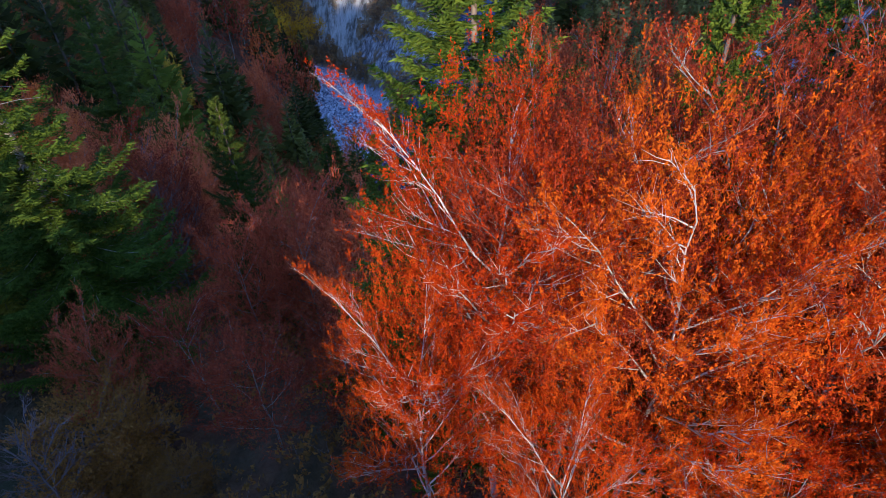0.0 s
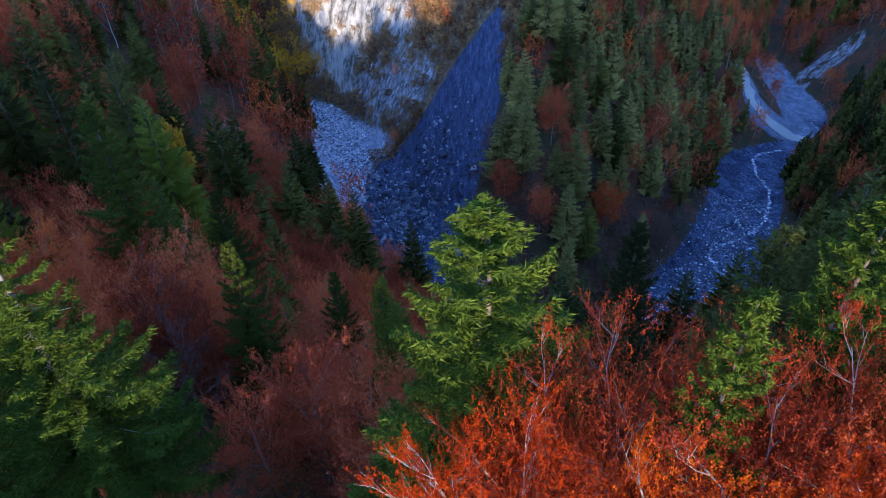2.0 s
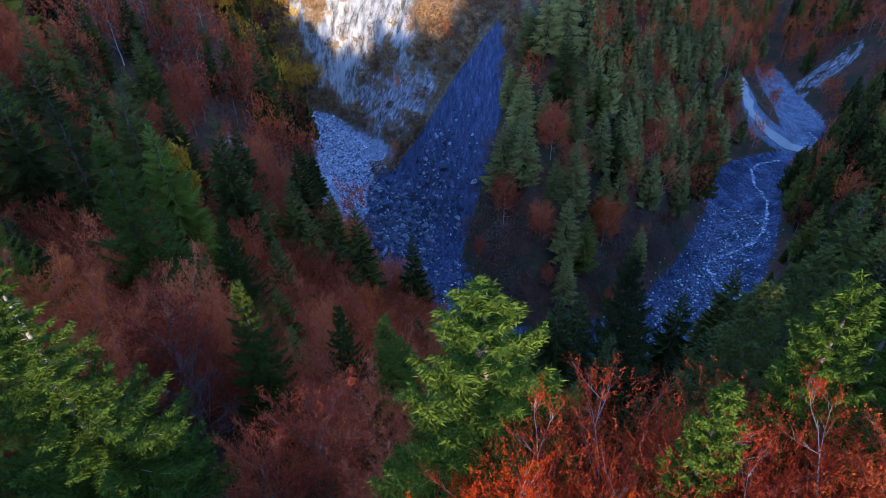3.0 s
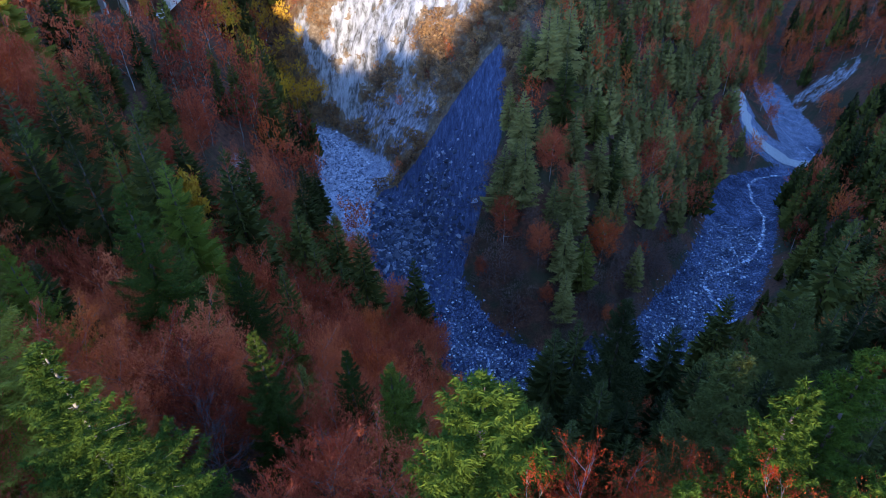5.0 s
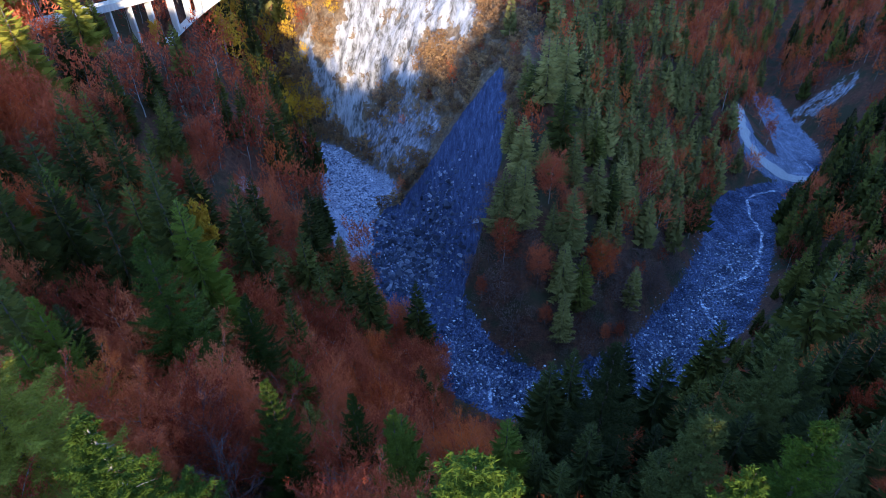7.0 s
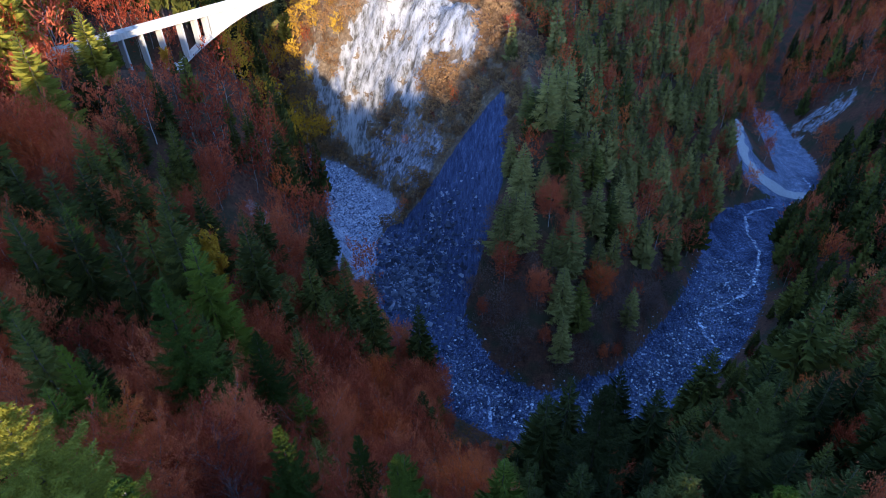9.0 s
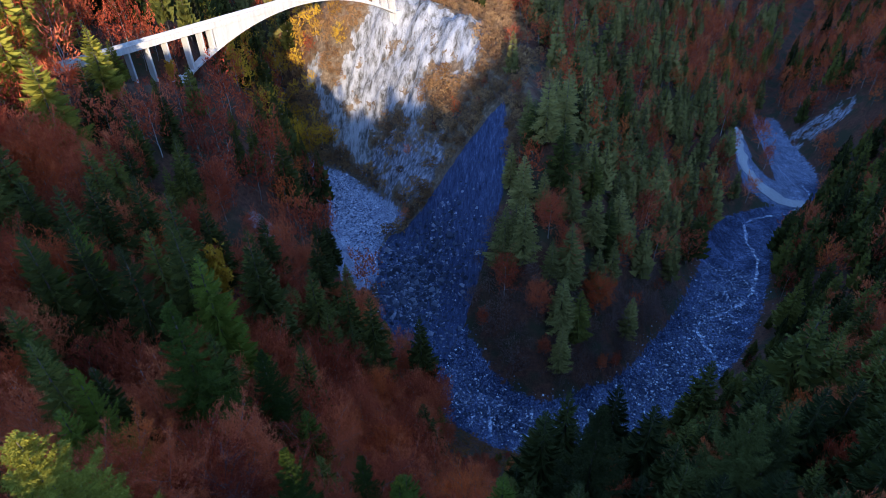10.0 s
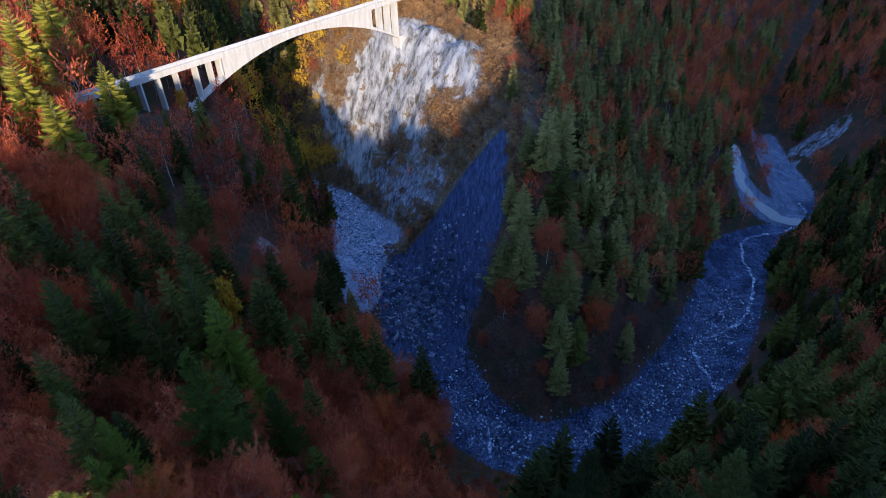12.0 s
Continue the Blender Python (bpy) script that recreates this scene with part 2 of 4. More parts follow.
def fractal(x, y, scale, seed, octaves=5):
    """Smooth rolling noise of sines, about -1 to 1, for whole arrays."""
    rng = np.random.default_rng(seed)
    total, gain = np.zeros_like(x, dtype=float), 0.0
    for o in range(octaves):
        f, a = 2.0 ** o / scale, 0.55 ** o
        for _ in range(3):
            th, ph, ph2 = rng.uniform(0, 6.28, 3)
            u = x * math.cos(th) + y * math.sin(th)
            v = -x * math.sin(th) + y * math.cos(th)
            total += a / 3 * np.sin(6.28 * f * u + ph + 1.7 * np.sin(3.1 * f * v + ph2))
        gain += a * 0.6
    return total / gain


def land(x, y):
    """Height, distance beyond the bed's edge, and which bank (0 the hill's, 1 the spur's) for arrays of places."""
    x, y = np.asarray(x, float), np.asarray(y, float)
    low = np.zeros(x.shape)
    near, bank = np.full(x.shape, 1e9), np.zeros(x.shape)
    best = np.full(x.shape, 1e9)
    for (px, py, pz, w, ko, ki), (tx, ty) in zip(LINE, TANGENT):
        dx, dy = x - px, y - py
        d = np.hypot(dx, dy)
        side = 0.5 + 0.5 * np.tanh((tx * dy - ty * dx) / 8.0)
        k = ko + (ki - ko) * side
        gap = np.maximum(d - w, 0)
        h = pz + k * gap * (1 - 0.1 * np.clip((gap - 80) / 120, 0, 1) * (1 - side)) + 0.8 * np.clip(d / w, 0, 1) ** 2
        low += np.exp(-np.clip((h + 40) / 1.6, -60, 400))
        closer = d - w < near
        near = np.where(closer, d - w, near)
        bank = np.where(closer, side, bank)
        best = np.minimum(best, h)
    h = np.where(best < 500, -1.6 * np.log(np.maximum(low, 1e-250)) - 40, best) + 1.5
    return h, near, bank


def bench(x, y):
    """The top of the hill behind: a wooded bench, then a long unseen rise shaped to keep the gorge in shade."""
    top = 94 + 0.10 * np.maximum(-x - 30, 0) + 0.02 * np.maximum(x, 0)
    # made-up gaps and rises in the crest decide where sun and shade fall
    sun_notch = 22 / (1 + np.exp(-(x - 2) / 1.5)) / (1 + np.exp((x - 63) / 2.5)) + 23 * np.exp(-((x + 5) / 2.4) ** 2) + 10 / (1 + np.exp(-(x - 24) / 1.5)) / (1 + np.exp((x - 48) / 2.5))
    shade_hump = 15 / (1 + np.exp(-(x + 43) / 1.5)) / (1 + np.exp((x + 18) / 2))
    shade_hump = shade_hump + 12 / (1 + np.exp(-(x - 66) / 2)) + 10 / (1 + np.exp(-(x - 82) / 5)) + 34 / (1 + np.exp(-(x - 98) / 5))
    crest = 62 + shade_hump - sun_notch + 2.5 * fractal(x, y * 0, 26, 41, 4) - 0.10 * np.maximum(-x - 30, 0)
    return top + crest / (1 + np.exp((y + 85) / 11.0)) + 70 / (1 + np.exp((y + 900) / 120.0))


def height(x, y):
    x, y = np.asarray(x, float), np.asarray(y, float)
    h, near, bank = land(x, y)
    cap = np.where(y < 330 - 0.9 * x, bench(x, y), 1e3)
    cap = np.where(bank > 0.5, 93 + 0.25 * np.maximum(y - 250, 0) + 0.1 * np.maximum(-x - 20, 0), cap)
    h = -4.0 * np.log(np.exp(-np.clip(h, -50, 900) / 4.0 + 10) + np.exp(-np.clip(cap, -50, 900) / 4.0 + 10)) + 40
    # the hillside lies low under the bridge's approach
    u, v = (x + 97.5) * 0.562 + (y - 166.8) * 0.827, -(x + 97.5) * 0.827 + (y - 166.8) * 0.562
    shelf = 89.3 + 0.30 * np.maximum(-u, 0) + 0.5 * np.maximum(-u - 17, 0) + 0.9 * np.maximum(np.abs(v + 2) - 8, 0)
    h = np.where((u < 12) & (u > -60), np.minimum(h, shelf + 2.5 * np.maximum(u - 3, 0)), h)
    rough = np.clip(near / 12, 0, 1)
    steep = rock_zone(x, y)
    h = h + rough * (1.3 * fractal(x, y, 38, 3) + 0.4 * fractal(x, y, 9, 4, 3))
    h = h + steep * (2.2 * fractal(x, y, 21, 5, 4) + 2.6 * np.abs(fractal(x, y, 9, 6, 4)))
    h = h + np.clip(1 - rough, 0, 1) * 0.35 * fractal(x, y, 11, 8, 4)
    return h


def blob(x, y, cx, cy, rx, ry, turn=0.0):
    """1 inside an ellipse, falling to 0 at twice its size."""
    c, s = math.cos(radians(turn)), math.sin(radians(turn))
    u, v = ((x - cx) * c + (y - cy) * s) / rx, (-(x - cx) * s + (y - cy) * c) / ry
    return np.clip(1.5 - np.hypot(u, v), 0, 1)


def patch_of(x, y, corners, soft):
    """1 inside a many-sided patch of ground, 0 outside, with a soft edge that wide."""
    x, y = np.asarray(x, float), np.asarray(y, float)
    away, inside = np.full(x.shape, 1e9), np.zeros(x.shape, bool)
    for (ax, ay), (bx, by) in zip(corners, corners[1:] + corners[:1]):
        t = np.clip(((x - ax) * (bx - ax) + (y - ay) * (by - ay)) / ((bx - ax) ** 2 + (by - ay) ** 2), 0, 1)
        away = np.minimum(away, np.hypot(x - ax - t * (bx - ax), y - ay - t * (by - ay)))
        if ay != by:
            inside ^= ((ay > y) != (by > y)) & (x < ax + (y - ay) * (bx - ax) / (by - ay))
    return np.clip(0.5 + np.where(inside, away, -away) / soft, 0, 1)


SCREE = [(-93, 226), (-81, 223), (-67, 217), (-55, 205), (-43, 192), (-35, 182), (-38, 180), (-43, 177), (-44, 166), (-41, 155), (-44, 142), (-48, 136), (-57, 155), (-67, 188), (-77, 208)]
SHALE_SLOPE = [(-1, 186), (1, 171), (1, 161), (-2, 153), (-4, 148), (-6, 143), (-10, 136), (-13, 129), (-16, 119), (-25, 113), (-34, 124), (-39, 144), (-42, 154), (-44, 167), (-41, 177), (-34, 179), (-29, 179), (-25, 181), (-20, 182), (-12, 184)]
WHITE_CLIFF = [(-50, 250), (-36, 252), (-25, 236), (-11, 224), (-10, 201), (-20, 207), (-28, 218), (-32, 214), (-30, 203), (-34, 203), (-42, 216), (-49, 219), (-55, 213), (-61, 213), (-71, 226), (-85, 243), (-84, 248), (-72, 240), (-69, 246), (-61, 252)]
GREY_CLIFF = [(-59, 214), (-46, 212), (-30, 202), (-20, 190), (-23, 185), (-30, 182), (-37, 188), (-48, 199)]


VALLEY_FLAT = [(161, 391), (166, 379), (160, 332), (157, 284), (151, 264), (145, 269), (128, 267), (118, 268), (115, 278), (117, 300), (129, 322), (133, 315), (128, 292), (133, 286), (142, 290), (149, 330), (156, 367)]
SLIP = [(173, 358), (186, 358), (197, 349), (193, 333), (185, 332), (173, 332)]


def rock_zone(x, y):
    return np.maximum(patch_of(x, y, WHITE_CLIFF, 7.0), np.maximum(0.75 * blob(x, y, -86, 252, 5, 4), 0.62 * blob(x, y, -67, 130.5, 4.0, 3.0)))


def dark_rock(x, y):
    return patch_of(x, y, GREY_CLIFF, 8.0)


def shale_zone(x, y):
    return patch_of(x, y, SHALE_SLOPE, 3.0)


GRID_X, GRID_Y = np.arange(-440, 520.1, 2.0), np.arange(-60, 560.1, 2.0)
GRID_Z = height(*np.meshgrid(GRID_X, GRID_Y))


def level(x, y):
    """The land's height read from a two-metre grid, for many places at once."""
    u = np.clip((np.asarray(x, float) + 440) / 2, 0, len(GRID_X) - 1.001)
    v = np.clip((np.asarray(y, float) + 60) / 2, 0, len(GRID_Y) - 1.001)
    i, j = u.astype(int), v.astype(int)
    a, b = u - i, v - j
    return (GRID_Z[j, i] * (1 - a) + GRID_Z[j, i + 1] * a) * (1 - b) + (GRID_Z[j + 1, i] * (1 - a) + GRID_Z[j + 1, i + 1] * a) * b


def height_at(x, y):
    return float(level(x, y))


def spaced(*runs):
    out = [np.arange(a, b, step) for a, b, step in runs]
    return np.concatenate(out + [np.array([runs[-1][1]])])


def build_ground():
    xs = spaced((-3000, -600, 150), (-600, -240, 20), (-240, -132, 4), (-132, 60, 1.5), (60, 230, 2.5), (230, 640, 12), (640, 3000, 150))
    ys = spaced((-3000, -500, 150), (-500, -100, 16), (-100, 96, 4), (96, 272, 1.5), (272, 460, 3), (460, 900, 15), (900, 3000, 150))
    gx, gy = np.meshgrid(xs, ys)
    z = height(gx, gy)
    _, near, bank = land(gx, gy)
    n, m = len(xs), len(ys)
    idx = np.arange(n * m).reshape(m, n)
    faces = np.stack([idx[:-1, :-1], idx[:-1, 1:], idx[1:, 1:], idx[1:, :-1]], -1).reshape(-1, 4)
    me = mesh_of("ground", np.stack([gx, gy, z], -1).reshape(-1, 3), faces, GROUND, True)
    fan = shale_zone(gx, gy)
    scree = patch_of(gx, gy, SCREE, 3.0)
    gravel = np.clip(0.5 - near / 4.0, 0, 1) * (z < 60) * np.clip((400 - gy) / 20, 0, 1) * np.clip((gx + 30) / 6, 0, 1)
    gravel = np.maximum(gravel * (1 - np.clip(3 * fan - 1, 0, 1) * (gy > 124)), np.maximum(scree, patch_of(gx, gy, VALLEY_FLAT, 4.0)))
    rock = rock_zone(gx, gy) * (near > -1)
    grass = np.maximum(blob(gx, gy, -50, 215, 62, 45, -35), blob(gx, gy, 20, 285, 9, 9)) * (bank > 0.5)
    extra = 0.56 * patch_of(gx, gy, SLIP, 9.0)
    pale = 1.3 * scree + np.maximum(np.clip((gy - 290) / 15, 0, 1), patch_of(gx, gy, VALLEY_FLAT, 4.0)) * 0.5
    for name, value in (("pale", pale), ("gravel", gravel), ("shale", fan), ("crag", np.maximum(0.85 * dark_rock(gx, gy), extra)), ("rock", rock), ("grass", grass)):
        me.attributes.new(name, "FLOAT", "POINT").data.foreach_set("value", value.ravel().astype(np.float32))
    tagged(new("ground", me), "steep gorge of leaf litter, pale rock and grey gravel", "ground", kind="structure")


build_ground()


# ---- the bridge ----
def build_bridge():
    """A concrete arch over the gorge: deck with parapets, arch, solid webs and cross walls."""
    start, way = Vector((-97.5, 166.8, 91.1)), 55.8
    root = new("arch_bridge")
    root.matrix_world = pose(*start, 0, 0, way)
    tagged(root, "white concrete arch bridge spanning the wooded gorge", "bridge")
    rise, span, half = 12.2, 90.0, 1.75

    def deck_z(u):
        return 12.75 + 0.022 * u

    def soffit(u):
        return rise * (1 - ((u - span / 2) / (span / 2)) ** 2)

    def slab(name, us, low, high, v0, v1, label=""):
        bm = bmesh.new()
        rings = [[bm.verts.new((u, v, f(u))) for v, f in ((v0, low), (v1, low), (v1, high), (v0, high))] for u in us]
        for a, b in zip(rings, rings[1:]):
            for i in range(4):
                bm.faces.new((a[i], a[(i + 1) % 4], b[(i + 1) % 4], b[i]))
        bm.faces.new(rings[0][::-1])
        bm.faces.new(rings[-1])
        bmesh.ops.recalc_face_normals(bm, faces=bm.faces)
        bmesh.ops.bevel(bm, geom=[e for e in bm.edges if e.calc_face_angle(0) > 1.2], offset=0.04, segments=1, affect="EDGES")
        return part(name, from_bmesh(name, bm, CONCRETE), root, label)

    ends = list(np.linspace(-34, 122, 40))
    slab("deck", ends, lambda u: deck_z(u) - 0.45, deck_z, -half, half)
    for s in (-1, 1):
        v0, v1 = (s * half + 0.003, s * half + 0.253) if s > 0 else (s * half - 0.253, s * half - 0.003)
        slab("parapet", ends, lambda u: deck_z(u) - 0.75, lambda u: deck_z(u) + 0.92, v0, v1)
        slab("coping", ends, lambda u: deck_z(u) + 0.923, lambda u: deck_z(u) + 1.05, v0 - 0.06, v1 + 0.06)
    arch_us = list(np.linspace(-0.6, span + 0.6, 61))
    slab("arch", arch_us, lambda u: soffit(u), lambda u: min(soffit(u) + 0.5 + 0.05 * min(u + 1, span + 1 - u), deck_z(u) - 0.46), -half + 0.1, half - 0.1)
    web = list(np.linspace(11.5, span - 14.5, 44))
    for s in (-1, 1):
        slab("web", web, lambda u: soffit(u) + 0.02, lambda u: deck_z(u) - 0.46, s * (half - 0.09) - 0.12, s * (half - 0.09) + 0.12)
    for u in (2.8, 7.6, 11.0, span - 13.9, span - 8.6, span - 4.2, span):
        slab("cross_wall", (u - 0.28, u + 0.28), lambda q: soffit(min(max(u, 0), span)) + 0.2, lambda q: deck_z(u) - 0.46, -half + 0.05, half - 0.05)
    for u in (-3.6, -9.2, -14.8, -20.4):
        x, y = start.x + u * math.cos(radians(way)), start.y + u * math.sin(radians(way))
        foot = height_at(x, y) - start.z - 1.0
        slab("cross_wall", (u - 0.25, u + 0.25), lambda q: min(foot, deck_z(u) - 2), lambda q: deck_z(u) - 0.46, -half + 0.05, half - 0.05)
    for u in (-1.6, span + 1.6):
        slab("abutment", (u - 1.2, u + 1.2), lambda q: -7.0, lambda q: 0.75, -half - 0.4, half + 0.4, "weathered concrete footing")


build_bridge()


# ---- trees ----
def frames_of(d):
    """Two directions square to each of the given ones."""
    up = np.where(np.abs(d[:, 2:3]) > 0.95, np.array([[1.0, 0, 0]]), np.array([[0, 0, 1.0]]))
    a = np.cross(d, up)
    a /= np.linalg.norm(a, axis=1, keepdims=True) + 1e-9
    return a, np.cross(a, d)


def tube(points, radii, sides):
    """A tapering limb along points."""
    points, radii = np.asarray(points, float), np.asarray(radii, float)
    d = np.gradient(points, axis=0)
    d /= np.linalg.norm(d, axis=1, keepdims=True) + 1e-9
    a, b = frames_of(d)
    th = np.arange(sides) * 2 * math.pi / sides
    v = points[:, None] + radii[:, None, None] * (a[:, None] * np.cos(th)[None, :, None] + b[:, None] * np.sin(th)[None, :, None])
    n = len(points)
    i = np.arange(n * sides).reshape(n, sides)
    j = np.roll(i, -1, 1)
    quads = np.stack([i[:-1], j[:-1], j[1:], i[1:]], -1).reshape(-1, 4)
    return v.reshape(-1, 3), quads


def gather(pieces):
    vs, fs, at = [], [], 0
    for v, f in pieces:
        vs.append(v)
        fs.append(f + at)
        at += len(v)
    return np.concatenate(vs), np.concatenate(fs)


def spruce(seed, tall, wide, detail, blunt=1.3, bare=None):
    """Trunk quads and needle triangles of a Norway spruce: tiers of arching boughs, each a plume of side twigs with upturned tips.
    bare: a compass angle and two heights between which the trunk shows, with dead stubs."""
    rng = np.random.default_rng(seed)
    hs = np.linspace(0, tall, 11)
    bend = np.column_stack([0.1 * np.sin(hs / 5), 0.1 * np.sin(hs / 4), hs])
    wood = [tube(bend, 0.26 * (1 - hs / tall) ** 0.8 * tall / 24 + 0.02, 7 if detail > 1 else 4)]
    step = {3: 0.74, 2: 0.82, 1: 1.0, 0: 1.2}[detail]
    tris = []
    z = tall - 0.25
    while z > tall * (0.12 if detail > 0 else 0.2):
        f = (tall - z) / tall
        reach = wide * (1 - math.exp(-blunt * f)) / (1 - math.exp(-0.75 * blunt)) * (1.0 if f < 0.7 else 1 - (f - 0.7) * 0.9) + 0.25
        first, tier = rng.uniform(0, 6.283), rng.uniform(0.86, 1.1)
        count = 6 if reach > 1.2 else 5
        for b in range(count):
            th = first + (b + rng.uniform(-0.25, 0.25)) * 6.283 / count
            r = reach * tier * rng.uniform(0.74, 1.14)
            out = np.array([math.cos(th), math.sin(th), 0])
            side = np.array([-out[1], out[0], 0])
            root = np.array([0, 0, z + rng.uniform(-0.3, 0.3) * step])
            if bare and bare[1] < z < bare[2] and math.cos(th - bare[0]) > 0.55:
                stub = root + out * np.array([[0.05], [0.3 * r], [0.55 * r]]) + np.array([[0, 0, 0], [0, 0, 0.02], [0, 0, -0.1]])
                wood.append(tube(stub, [0.02, 0.014, 0.006], 3))
                continue
            rise = 0.95 - 1.15 * min(f * 2.6, 1) ** 0.7 + rng.uniform(-0.1, 0.1)
            sag = 0.17 * min(1, f * 4)

            def bough(t):
                t = np.asarray(t, float)
                arc = rise * t - sag * np.sin(t * 3.14) + 0.55 * np.maximum(t - 0.6, 0) ** 1.3
                return root + out * (t * r)[:, None] + np.column_stack([0 * t, 0 * t, arc * r])

            half = {3: 0.15, 2: 0.22, 1: 0.27, 0: 0.34}[detail] * r + 0.13
            if detail == 0:
                a, m, e, low = bough([0.05, 0.55, 1.05, 0.75])
                left, right = m + side * half * rng.uniform(0.7, 1.1), m - side * half * rng.uniform(0.7, 1.1)
                drop = np.array([0, 0, -0.5 * half])
                tris.append(np.array([[a, left + drop, e], [a, e, right + drop], [m, e, low + 2.4 * drop]]))
                continue
            n = max(3, int(round({3: 11.5, 2: 5.5, 1: 1.5}[detail] * r))) + (2 if detail == 3 else 1)
            t = 0.10 + 0.9 * (np.arange(n) + rng.uniform(0.2, 0.8, n)) / n
            line = bough(t)
            shape = np.minimum(1, t / 0.4) * (1.04 - t) ** 0.55 + 0.16
            base = r * 0.9 / n
            for sgn in (-1, 1):
                ln = half * (1.05 if detail == 3 else 1.35) * shape * rng.uniform(0.7, 1.3, n)
                run = side * (sgn * ln * 0.78)[:, None] + out * (ln * 0.68)[:, None]
                run[:, 2] += ln * rng.uniform(-0.42, 0.02, n)
                tip = line + run
                if detail < 3:
                    tris.append(np.stack([line - out * base * 0.7, line + out * base * 0.7, tip], 1))
                    continue
                unit = run / ln[:, None]
                across = np.cross(unit, np.array([0, 0, 1.0])) + rng.normal(0, 0.35, (n, 3))
                across /= np.linalg.norm(across, axis=1, keepdims=True)
                tris.append(np.stack([line - across * 0.045, line + across * 0.045, line + run * 0.9], 1))
                for q in range(5):
                    at = line + run * ((q + 0.6) / 5.0) + rng.normal(0, 0.03, (n, 3))
                    flick = unit * 0.7 + across * (0.75 if q % 2 else -0.75) + rng.normal(0, 0.3, (n, 3)) + np.array([0, 0, 0.15])
                    length = 0.12 + 0.08 * rng.uniform(0, 1, (n, 1))
                    wide_way = np.cross(flick, rng.normal(0, 1, (n, 3)))
                    wide_way /= np.linalg.norm(wide_way, axis=1, keepdims=True) + 1e-9
                    tris.append(np.stack([at - wide_way * 0.040, at + wide_way * 0.040, at + flick * length], 1))
            if detail > 1:
                # twigs that hang below the bough, and tufts on its back
                hang = line + rng.normal(0, 0.04, (n, 3))
                hang[:, 2] -= (0.10 + 0.30 * rng.uniform(0.3, 1, n)) * np.minimum(1, r / 2) * shape
                tris.append(np.stack([line - out * base * 0.7, line + out * base * 0.7, hang], 1))
            if detail == 3:
                lift = line + out * 0.08 + side * rng.normal(0, 0.07, (n, 1)) + np.array([0, 0, 1.0]) * rng.uniform(0.05, 0.16, (n, 1))
                tris.append(np.stack([line - side * 0.03, line + side * 0.03, lift], 1))
            a, m, e = bough([0.02, 0.6, 1.06])
            if detail < 3:
                tris.append(np.array([[a, m + side * half * 0.25, e], [a, e, m - side * half * 0.25]]))
            if detail == 3:
                wood.append(tube(bough([0.0, 0.25, 0.5, 0.7]) - np.array([0, 0, 0.04]), np.array([0.032, 0.022, 0.012, 0.004]) * (0.5 + r / 6), 3))
        z -= step * rng.uniform(0.85, 1.15) * (0.6 if z > tall - 2.0 else 1)
    tris = np.concatenate(tris).reshape(-1, 3)
    return gather(wood), (tris, np.arange(len(tris)).reshape(-1, 3))


